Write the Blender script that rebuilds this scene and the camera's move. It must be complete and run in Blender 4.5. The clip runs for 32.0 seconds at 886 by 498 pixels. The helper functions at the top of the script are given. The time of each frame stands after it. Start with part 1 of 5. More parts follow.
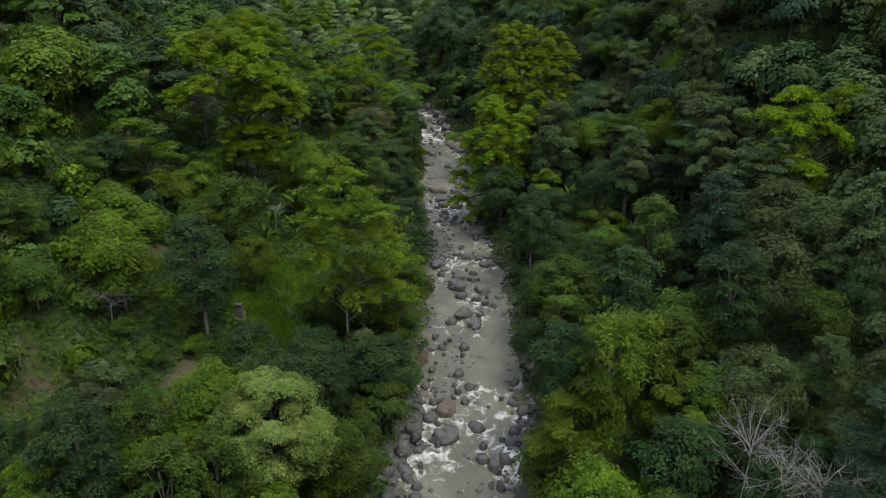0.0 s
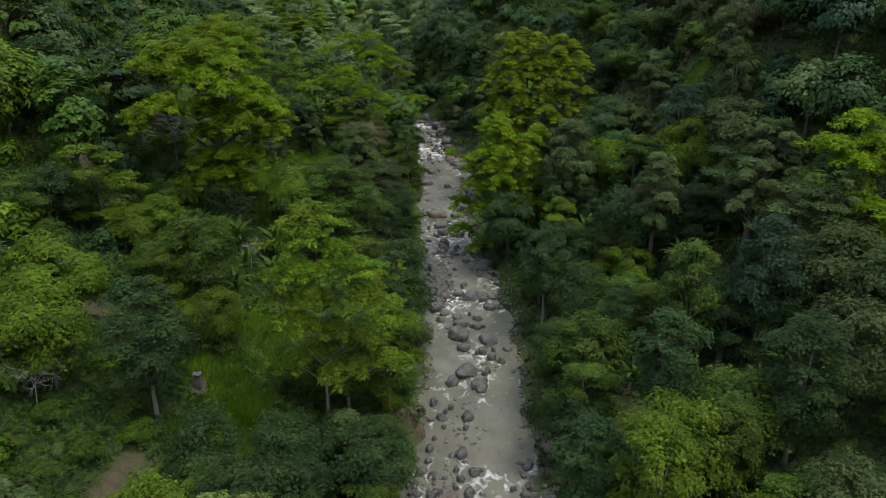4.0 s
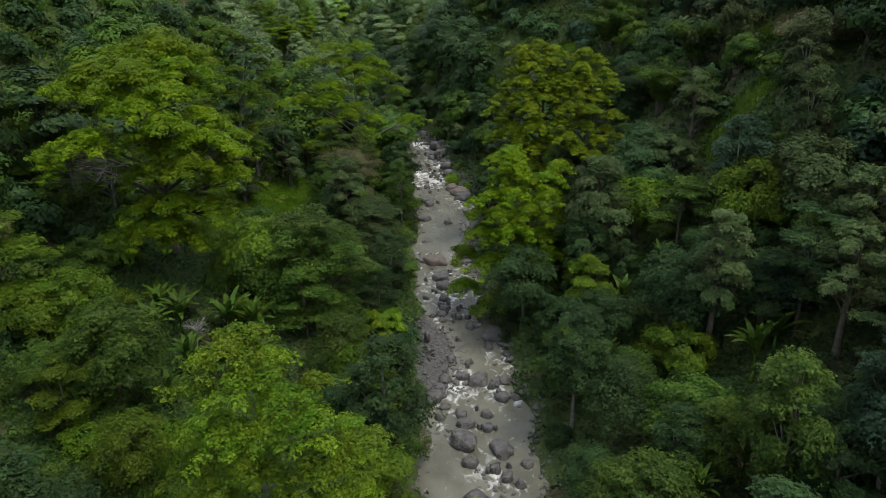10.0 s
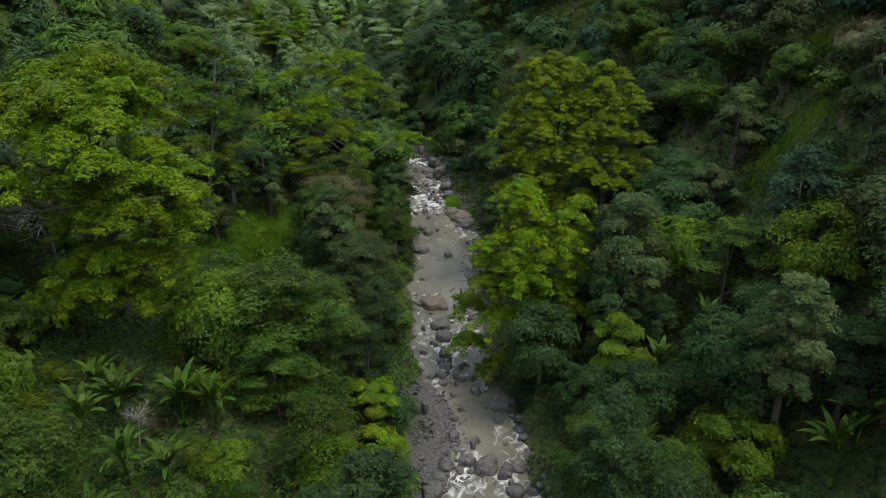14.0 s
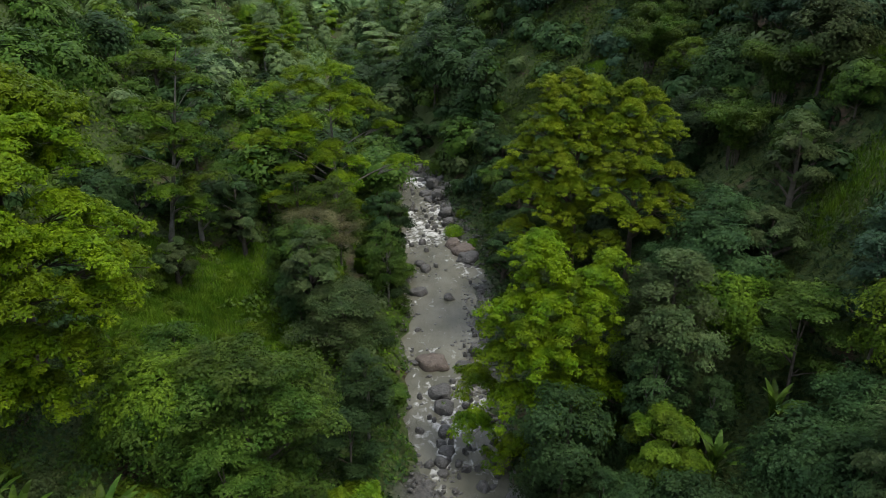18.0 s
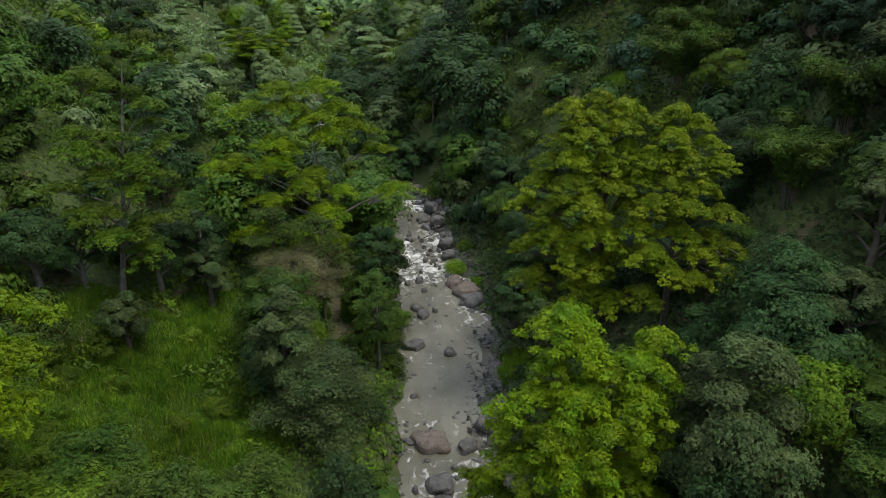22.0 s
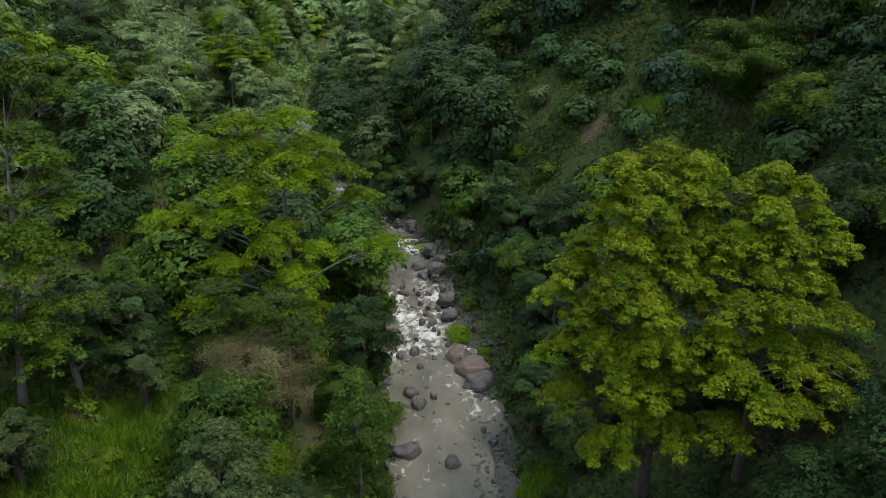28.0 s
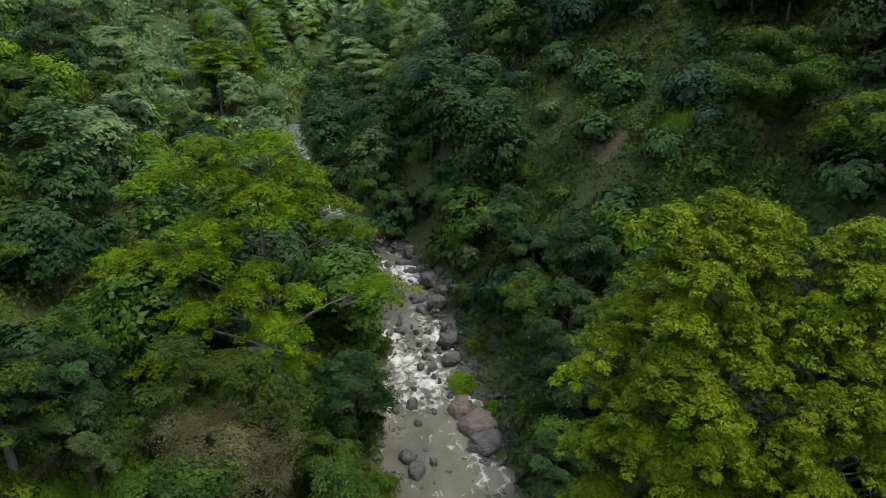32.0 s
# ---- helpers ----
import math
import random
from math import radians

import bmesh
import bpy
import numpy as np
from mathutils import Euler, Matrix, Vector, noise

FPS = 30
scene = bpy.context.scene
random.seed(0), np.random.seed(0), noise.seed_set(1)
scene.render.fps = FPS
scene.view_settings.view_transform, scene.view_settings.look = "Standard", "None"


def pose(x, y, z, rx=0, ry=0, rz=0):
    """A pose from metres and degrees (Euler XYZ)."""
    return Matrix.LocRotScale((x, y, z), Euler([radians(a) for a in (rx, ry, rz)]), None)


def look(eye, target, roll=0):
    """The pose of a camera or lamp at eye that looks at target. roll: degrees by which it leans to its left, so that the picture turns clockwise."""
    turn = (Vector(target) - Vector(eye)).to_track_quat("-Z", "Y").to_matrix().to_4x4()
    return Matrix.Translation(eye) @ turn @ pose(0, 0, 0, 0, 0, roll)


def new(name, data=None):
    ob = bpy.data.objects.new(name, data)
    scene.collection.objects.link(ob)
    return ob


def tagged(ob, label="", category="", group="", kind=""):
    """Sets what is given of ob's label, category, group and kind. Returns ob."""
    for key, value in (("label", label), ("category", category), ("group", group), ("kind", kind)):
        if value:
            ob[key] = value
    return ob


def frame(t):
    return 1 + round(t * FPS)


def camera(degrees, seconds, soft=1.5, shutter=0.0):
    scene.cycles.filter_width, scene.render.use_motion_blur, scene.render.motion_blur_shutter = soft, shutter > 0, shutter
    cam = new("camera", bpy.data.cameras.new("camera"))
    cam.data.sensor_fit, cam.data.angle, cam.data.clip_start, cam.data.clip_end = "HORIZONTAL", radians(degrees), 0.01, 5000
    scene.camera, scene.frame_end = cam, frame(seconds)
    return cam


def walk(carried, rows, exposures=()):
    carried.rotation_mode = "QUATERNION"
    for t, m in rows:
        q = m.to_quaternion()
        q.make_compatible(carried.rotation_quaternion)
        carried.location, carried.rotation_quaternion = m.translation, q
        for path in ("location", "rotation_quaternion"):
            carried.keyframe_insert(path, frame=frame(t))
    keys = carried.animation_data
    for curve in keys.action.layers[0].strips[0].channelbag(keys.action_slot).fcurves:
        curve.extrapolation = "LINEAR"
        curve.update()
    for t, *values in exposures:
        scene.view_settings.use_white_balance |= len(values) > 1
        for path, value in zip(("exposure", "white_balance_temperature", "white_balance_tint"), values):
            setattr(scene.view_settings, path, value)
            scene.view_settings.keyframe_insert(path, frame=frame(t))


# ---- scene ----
cam = camera(64.0, 32.0, soft=0.9)
EYE, TILT = 42.0, -22.12
ROWS = [
    (0.0, 0.000, 0.000, 0.000, 0.000, 0.000, -0.000),
    (0.5, -0.007, 1.446, 0.583, -0.006, -0.000, 0.010),
    (1.0, -0.013, 2.893, 1.193, -0.006, -0.006, 0.010),
    (1.5, -0.000, 4.339, 1.796, 0.000, -0.006, 0.010),
    (2.0, -0.013, 5.786, 2.405, -0.013, 0.000, 0.010),
    (2.5, -0.000, 7.243, 2.988, -0.013, 0.006, 0.020),
    (3.0, 0.007, 8.689, 3.578, -0.006, 0.013, 0.040),
    (3.5, 0.007, 10.157, 4.167, -0.013, 0.013, 0.040),
    (5.5, -0.000, 15.964, 6.553, -0.058, -0.006, 0.050),
    (6.0, -0.013, 17.421, 7.142, -0.064, -0.000, 0.050),
    (6.5, -0.013, 18.878, 7.739, -0.077, -0.006, 0.030),
    (7.0, -0.027, 20.334, 8.335, -0.077, -0.000, 0.060),
    (7.5, -0.054, 21.791, 8.918, -0.096, 0.000, 0.060),
    (8.0, -0.047, 23.259, 9.494, -0.096, -0.000, 0.080),
    (8.5, -0.074, 24.726, 10.070, -0.115, -0.006, 0.070),
    (9.0, -0.080, 26.183, 10.653, -0.121, 0.000, 0.060),
    (9.5, -0.114, 27.630, 11.229, -0.134, 0.006, 0.070),
    (10.0, -0.127, 29.097, 11.805, -0.134, 0.006, 0.080),
    (10.5, -0.154, 30.586, 12.388, -0.147, 0.013, 0.080),
    (11.0, -0.154, 32.063, 12.965, -0.147, 0.026, 0.090),
    (11.5, -0.168, 33.552, 13.541, -0.153, 0.032, 0.090),
    (12.0, -0.174, 35.030, 14.137, -0.166, 0.032, 0.100),
    (12.5, -0.188, 36.529, 14.720, -0.179, 0.038, 0.090),
    (13.0, -0.194, 38.028, 15.330, -0.185, 0.038, 0.110),
    (13.5, -0.208, 39.537, 15.933, -0.205, 0.038, 0.110),
    (14.0, -0.214, 41.057, 16.542, -0.211, 0.045, 0.110),
    (14.5, -0.214, 42.566, 17.159, -0.211, 0.045, 0.120),
    (16.5, -0.228, 48.593, 19.658, -0.243, -0.006, 0.160),
    (17.0, -0.228, 50.102, 20.267, -0.268, 0.006, 0.190),
    (17.5, -0.235, 51.633, 20.897, -0.288, -0.006, 0.200),
    (18.0, -0.214, 53.121, 21.514, -0.275, 0.013, 0.230),
    (18.5, -0.221, 54.620, 22.130, -0.288, 0.019, 0.230),
    (19.0, -0.228, 56.119, 22.740, -0.313, 0.026, 0.240),
    (19.5, -0.221, 57.586, 23.349, -0.313, 0.032, 0.250),
    (20.0, -0.208, 59.043, 23.946, -0.300, 0.026, 0.280),
    (20.5, -0.214, 60.469, 24.522, -0.313, 0.026, 0.280),
    (21.0, -0.194, 61.884, 25.105, -0.307, 0.013, 0.290),
    (21.5, -0.194, 63.278, 25.661, -0.313, 0.019, 0.300),
    (22.0, -0.188, 64.672, 26.210, -0.313, 0.026, 0.310),
    (22.5, -0.181, 66.035, 26.767, -0.320, 0.019, 0.320),
    (23.0, -0.168, 67.397, 27.316, -0.320, 0.013, 0.340),
    (23.5, -0.168, 68.749, 27.872, -0.326, 0.013, 0.360),
    (24.0, -0.168, 70.081, 28.415, -0.326, 0.013, 0.340),
    (24.5, -0.188, 71.391, 28.944, -0.332, 0.019, 0.350),
    (25.0, -0.194, 72.669, 29.480, -0.352, 0.026, 0.360),
    (25.5, -0.201, 73.938, 30.009, -0.358, 0.026, 0.360),
    (27.5, -0.281, 79.000, 32.059, -0.454, 0.019, 0.260),
    (28.0, -0.288, 80.248, 32.562, -0.460, 0.032, 0.260),
    (28.5, -0.281, 81.495, 33.078, -0.454, 0.038, 0.260),
    (29.0, -0.295, 82.700, 33.587, -0.473, 0.045, 0.260),
    (29.5, -0.295, 83.895, 34.083, -0.486, 0.051, 0.260),
    (30.0, -0.308, 84.996, 34.545, -0.492, 0.058, 0.270),
    (30.5, -0.315, 85.981, 34.954, -0.499, 0.058, 0.270),
    (31.0, -0.342, 86.851, 35.309, -0.505, 0.058, 0.270),
    (31.5, -0.355, 87.658, 35.631, -0.505, 0.064, 0.270),
    (32.0, -0.368, 88.444, 35.945, -0.505, 0.064, 0.260),
]
walk(cam, [(t, pose(0, 0, EYE, TILT, 0, 0) @ pose(x, y, z, 90 + pitch, roll, yaw)) for t, x, y, z, yaw, pitch, roll in ROWS])

# ---- world, sun, exposure ----
scene.view_settings.exposure = 0.40
world = bpy.data.worlds.new("overcast_sky")
scene.world = world
world.use_nodes = True
wn = world.node_tree
sky = wn.nodes.new("ShaderNodeTexSky")
sky.sky_type, sky.sun_disc = "NISHITA", False
SUN_UP, SUN_AZ = 66.0, 115.0
sky.sun_elevation, sky.sun_rotation = radians(SUN_UP), radians(SUN_AZ)
sky.air_density, sky.dust_density, sky.ozone_density = 1.0, 2.0, 1.0
# an overcast dome: cloud-grey mixed into the blue, about twice as bright overhead as low down
coord, split = wn.nodes.new("ShaderNodeTexCoord"), wn.nodes.new("ShaderNodeSeparateXYZ")
wn.links.new(coord.outputs["Generated"], split.inputs[0])
dome = wn.nodes.new("ShaderNodeMapRange")
dome.inputs[1].default_value, dome.inputs[2].default_value, dome.inputs[3].default_value, dome.inputs[4].default_value = 0.0, 1.0, 4.1, 8.4
wn.links.new(split.outputs["Z"], dome.inputs[0])
cloud = wn.nodes.new("ShaderNodeMix")
cloud.data_type = "RGBA"
cloud.inputs[0].default_value = 0.75
tone = wn.nodes.new("ShaderNodeVectorMath")
tone.operation = "SCALE"
tone.inputs[0].default_value = (0.93, 1.0, 1.16)
wn.links.new(dome.outputs[0], tone.inputs["Scale"])
wn.links.new(sky.outputs[0], cloud.inputs[6])
wn.links.new(tone.outputs[0], cloud.inputs[7])
wn.links.new(cloud.outputs[2], wn.nodes["Background"].inputs[0])
wn.nodes["Background"].inputs[1].default_value = 0.146
sun = new("sun", bpy.data.lights.new("sun", "SUN"))
sun.data.energy, sun.data.angle, sun.data.color = 1.5, radians(18), (1.0, 0.94, 0.78)
az, up = radians(SUN_AZ), radians(SUN_UP)
sun.matrix_world = look((math.sin(az) * math.cos(up) * 100, math.cos(az) * math.cos(up) * 100, math.sin(up) * 100), (0, 0, 0))


# ---- materials ----
def mat(name):
    m = bpy.data.materials.new(name)
    m.use_nodes = True
    return m, m.node_tree.nodes, m.node_tree.links, m.node_tree.nodes["Principled BSDF"]


def mixed(nt, fac, a, b, blend="MIX"):
    n = nt.new("ShaderNodeMix")
    n.data_type, n.blend_type = "RGBA", blend
    for sock, v in ((n.inputs[0], fac), (n.inputs[6], a), (n.inputs[7], b)):
        if isinstance(v, (float, int)):
            sock.default_value = v
        elif isinstance(v, tuple):
            sock.default_value = (*v, 1)
        else:
            n.id_data.links.new(v, sock)
    return n.outputs[2]


def noise_out(nt, scale, detail=3.0, coord=None, rough=0.55):
    n = nt.new("ShaderNodeTexNoise")
    n.inputs["Scale"].default_value, n.inputs["Detail"].default_value, n.inputs["Roughness"].default_value = scale, detail, rough
    if coord:
        n.id_data.links.new(coord, n.inputs["Vector"])
    return n.outputs["Fac"]


def stretch(nt, value, lo, hi):
    n = nt.new("ShaderNodeMapRange")
    n.inputs[1].default_value, n.inputs[2].default_value = lo, hi
    n.id_data.links.new(value, n.inputs[0])
    return n.outputs[0]


def foliage(name, dark, light, spread=0.20, gloss=0.5, leaflets=13.0, holes=0.62, grain=1.0, stands=(0.72, 1.3), hues=(0.488, 0.510)):
    """Sprays of small leaves: a tint for each stand, tree, bough-sized patch and spray, and the single leaves cut out and tilted."""
    m, nt, ln, bsdf = mat(name)
    info, geo = nt.new("ShaderNodeObjectInfo"), nt.new("ShaderNodeNewGeometry")

    def ranged(value, lo, hi, a=0.0, b=1.0):
        n = nt.new("ShaderNodeMapRange")
        n.inputs[1].default_value, n.inputs[2].default_value, n.inputs[3].default_value, n.inputs[4].default_value = a, b, lo, hi
        ln.new(value, n.inputs[0])
        return n.outputs[0]

    def times(a, b):
        n = nt.new("ShaderNodeMath")
        n.operation = "MULTIPLY"
        ln.new(a, n.inputs[0])
        ln.new(b, n.inputs[1])
        return n.outputs[0]

    cell = nt.new("ShaderNodeTexVoronoi")
    cell.inputs["Scale"].default_value = leaflets
    ln.new(geo.outputs["Position"], cell.inputs["Vector"])
    patch = stretch(nt, noise_out(nt, 0.7, 3.0, geo.outputs["Position"]), 0.36, 0.64)
    leaf = nt.new("ShaderNodeHueSaturation")
    ln.new(mixed(nt, patch, dark, light), leaf.inputs["Color"])
    stand = ranged(noise_out(nt, 0.11, 2.0, geo.outputs["Position"]), *stands, 0.3, 0.7)
    single = ranged(cell.outputs["Color"], 1 - 0.32 * grain, 1 + 0.32 * grain)
    own = nt.new("ShaderNodeAttribute")
    own.attribute_name = "vigour"
    tree = times(ranged(info.outputs["Random"], 0.78, 1.26), ranged(own.outputs["Fac"], 1.0, 2.0))
    ln.new(times(times(times(ranged(geo.outputs["Random Per Island"], 1 - spread, 1 + spread), stand), single), tree), leaf.inputs["Value"])
    ln.new(ranged(info.outputs["Random"], *hues), leaf.inputs["Hue"])
    ln.new(leaf.outputs[0], bsdf.inputs["Base Color"])
    bsdf.inputs["Roughness"].default_value = gloss
    bsdf.inputs["Specular IOR Level"].default_value = 0.13
    tilt = nt.new("ShaderNodeVectorMath")
    tilt.operation = "MULTIPLY_ADD"
    ln.new(cell.outputs["Color"], tilt.inputs[0])
    tilt.inputs[1].default_value, tilt.inputs[2].default_value = (0.9 * grain,) * 3, (-0.45 * grain,) * 3
    face = nt.new("ShaderNodeVectorMath")
    ln.new(geo.outputs["Normal"], face.inputs[0])
    ln.new(tilt.outputs[0], face.inputs[1])
    way = nt.new("ShaderNodeVectorMath")
    way.operation = "NORMALIZE"
    ln.new(face.outputs[0], way.inputs[0])
    ln.new(way.outputs[0], bsdf.inputs["Normal"])
    thin = nt.new("ShaderNodeBsdfTranslucent")
    ln.new(leaf.outputs[0], thin.inputs["Color"])
    mix = nt.new("ShaderNodeMixShader")
    mix.inputs[0].default_value = 0.22
    ln.new(bsdf.outputs[0], mix.inputs[1])
    ln.new(thin.outputs[0], mix.inputs[2])
    surface = mix.outputs[0]
    if holes < 1:
        gap = nt.new("ShaderNodeMath")
        gap.operation = "GREATER_THAN"
        ln.new(cell.outputs["Distance"], gap.inputs[0])
        gap.inputs[1].default_value = holes
        clear, cut = nt.new("ShaderNodeBsdfTransparent"), nt.new("ShaderNodeMixShader")
        ln.new(gap.outputs[0], cut.inputs[0])
        ln.new(surface, cut.inputs[1])
        ln.new(clear.outputs[0], cut.inputs[2])
        surface = cut.outputs[0]
    ln.new(surface, nt["Material Output"].inputs["Surface"])
    return m


def bark_mat(name, dark, light):
    m, nt, ln, bsdf = mat(name)
    tc = nt.new("ShaderNodeTexCoord")
    f = stretch(nt, noise_out(nt, 2.2, 5.0, tc.outputs["Object"]), 0.3, 0.7)
    ln.new(mixed(nt, f, dark, light), bsdf.inputs["Base Color"])
    bsdf.inputs["Roughness"].default_value = 0.9
    bump = nt.new("ShaderNodeBump")
    bump.inputs["Strength"].default_value, bump.inputs["Distance"].default_value = 0.6, 0.05
    ln.new(noise_out(nt, 9.0, 4.0, tc.outputs["Object"]), bump.inputs["Height"])
    ln.new(bump.outputs[0], bsdf.inputs["Normal"])
    return m


TINTS = {
    "gold": ((0.095, 0.158, 0.005), (0.195, 0.250, 0.009), dict(stands=(0.9, 1.12), hues=(0.499, 0.505))),
    "lime": ((0.073, 0.150, 0.003), (0.158, 0.242, 0.005), dict(stands=(0.88, 1.15), hues=(0.493, 0.503))),
    "bright": ((0.068, 0.140, 0.007), (0.148, 0.222, 0.011), dict(stands=(0.85, 1.2))),
    "fresh": ((0.048, 0.098, 0.006), (0.106, 0.168, 0.011), {}),
    "mid": ((0.033, 0.074, 0.010), (0.078, 0.132, 0.018), {}),
    # deep and blue carry extra blue, put in for the haze over the slope
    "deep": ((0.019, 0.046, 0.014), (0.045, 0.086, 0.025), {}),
    "blue": ((0.020, 0.048, 0.024), (0.042, 0.082, 0.040), {}),
    "silver": ((0.040, 0.072, 0.022), (0.088, 0.126, 0.042), {}),
    # leaf green paled towards blue: distance haze put into the colour
    "haze_pale": ((0.108, 0.188, 0.072), (0.228, 0.332, 0.128), {}),
    "pale": ((0.106, 0.168, 0.032), (0.200, 0.268, 0.064), dict(stands=(0.9, 1.12))),
    "brown": ((0.082, 0.086, 0.034), (0.178, 0.168, 0.078), {}),
}
LEAF = {k: foliage(k + "_leaves", dark, light, **more) for k, (dark, light, more) in TINTS.items()}
SPRAY = {k: foliage(k + "_sprays", dark, light, leaflets=4.5, holes=0.78, grain=0.5, spread=0.10, **more) for k, (dark, light, more) in TINTS.items()}
LEAF["banana"] = foliage("banana_leaves", (0.036, 0.082, 0.010), (0.072, 0.128, 0.016), gloss=0.45, leaflets=2.0, holes=1)
LEAF["grass"] = foliage("meadow_grass", (0.072, 0.155, 0.010), (0.142, 0.235, 0.018), holes=1)
BARK = bark_mat("grey_brown_bark", (0.05, 0.042, 0.032), (0.13, 0.112, 0.088))
PALE_BARK = bark_mat("pale_bark", (0.11, 0.10, 0.085), (0.27, 0.25, 0.215))
DEAD = bark_mat("bleached_dead_wood", (0.15, 0.14, 0.13), (0.32, 0.305, 0.285))

m, nt, ln, bsdf = mat("forest_soil_and_grass")
geo = nt.new("ShaderNodeNewGeometry")
soil = mixed(nt, stretch(nt, noise_out(nt, 1.3, 5.0, geo.outputs["Position"]), 0.35, 0.65), (0.045, 0.033, 0.018), (0.10, 0.072, 0.042))
turf = mixed(nt, stretch(nt, noise_out(nt, 2.6, 5.0, geo.outputs["Position"]), 0.3, 0.7), (0.030, 0.052, 0.010), (0.065, 0.095, 0.018))
att = nt.new("ShaderNodeAttribute")
att.attribute_name = "bare"
ln.new(mixed(nt, att.outputs["Fac"], mixed(nt, stretch(nt, noise_out(nt, 0.22, 4.0, geo.outputs["Position"]), 0.33, 0.43), soil, turf), mixed(nt, 0.4, soil, (0.095, 0.074, 0.050))), bsdf.inputs["Base Color"])
pebble, grain = nt.new("ShaderNodeAttribute"), nt.new("ShaderNodeTexVoronoi")
pebble.attribute_name = "gravel"
grain.inputs["Scale"].default_value = 6.0
ln.new(geo.outputs["Position"], grain.inputs["Vector"])
ln.new(mixed(nt, pebble.outputs["Fac"], bsdf.inputs["Base Color"].links[0].from_socket, mixed(nt, grain.outputs["Color"], (0.045, 0.045, 0.045), (0.12, 0.115, 0.105))), bsdf.inputs["Base Color"])
bsdf.inputs["Roughness"].default_value = 0.95
bump = nt.new("ShaderNodeBump")
bump.inputs["Distance"].default_value = 0.3
ln.new(noise_out(nt, 3.0, 5.0, geo.outputs["Position"]), bump.inputs["Height"])
ln.new(bump.outputs[0], bsdf.inputs["Normal"])
GROUND = m

m, nt, ln, bsdf = mat("wet_grey_stone")
geo, tc, info = nt.new("ShaderNodeNewGeometry"), nt.new("ShaderNodeTexCoord"), nt.new("ShaderNodeObjectInfo")
stone = mixed(nt, stretch(nt, noise_out(nt, 1.8, 6.0, geo.outputs["Position"]), 0.3, 0.7), (0.042, 0.041, 0.039), (0.150, 0.144, 0.132))
stone = mixed(nt, stretch(nt, noise_out(nt, 11.0, 4.0, geo.outputs["Position"]), 0.55, 0.75), stone, (0.19, 0.185, 0.175))
ln.new(stone, bsdf.inputs["Base Color"])
rough = nt.new("ShaderNodeMapRange")
rough.inputs[3].default_value, rough.inputs[4].default_value = 0.35, 0.8
ln.new(noise_out(nt, 0.9, 2.0, geo.outputs["Position"]), rough.inputs[0])
ln.new(rough.outputs[0], bsdf.inputs["Roughness"])
bump = nt.new("ShaderNodeBump")
bump.inputs["Distance"].default_value = 0.2
ln.new(noise_out(nt, 6.0, 6.0, geo.outputs["Position"]), bump.inputs["Height"])
ln.new(bump.outputs[0], bsdf.inputs["Normal"])
STONE = m

m, nt, ln, bsdf = mat("reddish_lichen_stone")
geo = nt.new("ShaderNodeNewGeometry")
stone = mixed(nt, stretch(nt, noise_out(nt, 2.2, 6.0, geo.outputs["Position"]), 0.3, 0.7), (0.075, 0.058, 0.048), (0.17, 0.138, 0.112))
stone = mixed(nt, stretch(nt, noise_out(nt, 7.0, 3.0, geo.outputs["Position"]), 0.56, 0.82), stone, (0.27, 0.245, 0.21))
ln.new(stone, bsdf.inputs["Base Color"])
bsdf.inputs["Roughness"].default_value = 0.85
bump = nt.new("ShaderNodeBump")
bump.inputs["Distance"].default_value = 0.12
ln.new(noise_out(nt, 5.0, 6.0, geo.outputs["Position"]), bump.inputs["Height"])
ln.new(bump.outputs[0], bsdf.inputs["Normal"])
RED_STONE = m

m, nt, ln, bsdf = mat("silty_river_water")
geo, att, mp = nt.new("ShaderNodeNewGeometry"), nt.new("ShaderNodeAttribute"), nt.new("ShaderNodeMapping")
att.attribute_name = "churn"
mp.inputs["Scale"].default_value = (0.8, 0.62, 1.0)
ln.new(geo.outputs["Position"], mp.inputs["Vector"])
streak = noise_out(nt, 1.5, 5.0, mp.outputs[0], 0.55)
streak.node.inputs["Distortion"].default_value = 0.7
add = nt.new("ShaderNodeMath")
add.operation = "MULTIPLY_ADD"
ln.new(att.outputs["Fac"], add.inputs[0])
add.inputs[1].default_value = 0.27
ln.new(streak, add.inputs[2])
foam = stretch(nt, add.outputs[0], 0.65, 0.92)
silt = mixed(nt, stretch(nt, noise_out(nt, 0.35, 3.0, mp.outputs[0]), 0.35, 0.65), (0.103, 0.101, 0.073), (0.166, 0.161, 0.122))
ln.new(mixed(nt, foam, silt, (0.72, 0.72, 0.69)), bsdf.inputs["Base Color"])
rough = nt.new("ShaderNodeMapRange")
rough.inputs[3].default_value, rough.inputs[4].default_value = 0.07, 0.6
ln.new(foam, rough.inputs[0])
ln.new(rough.outputs[0], bsdf.inputs["Roughness"])
bsdf.inputs["IOR"].default_value = 1.33
bump = nt.new("ShaderNodeBump")
bump.inputs["Strength"].default_value, bump.inputs["Distance"].default_value = 0.8, 0.14
ln.new(noise_out(nt, 3.2, 5.0, mp.outputs[0], 0.62), bump.inputs["Height"])
ln.new(bump.outputs[0], bsdf.inputs["Normal"])
WATER = m


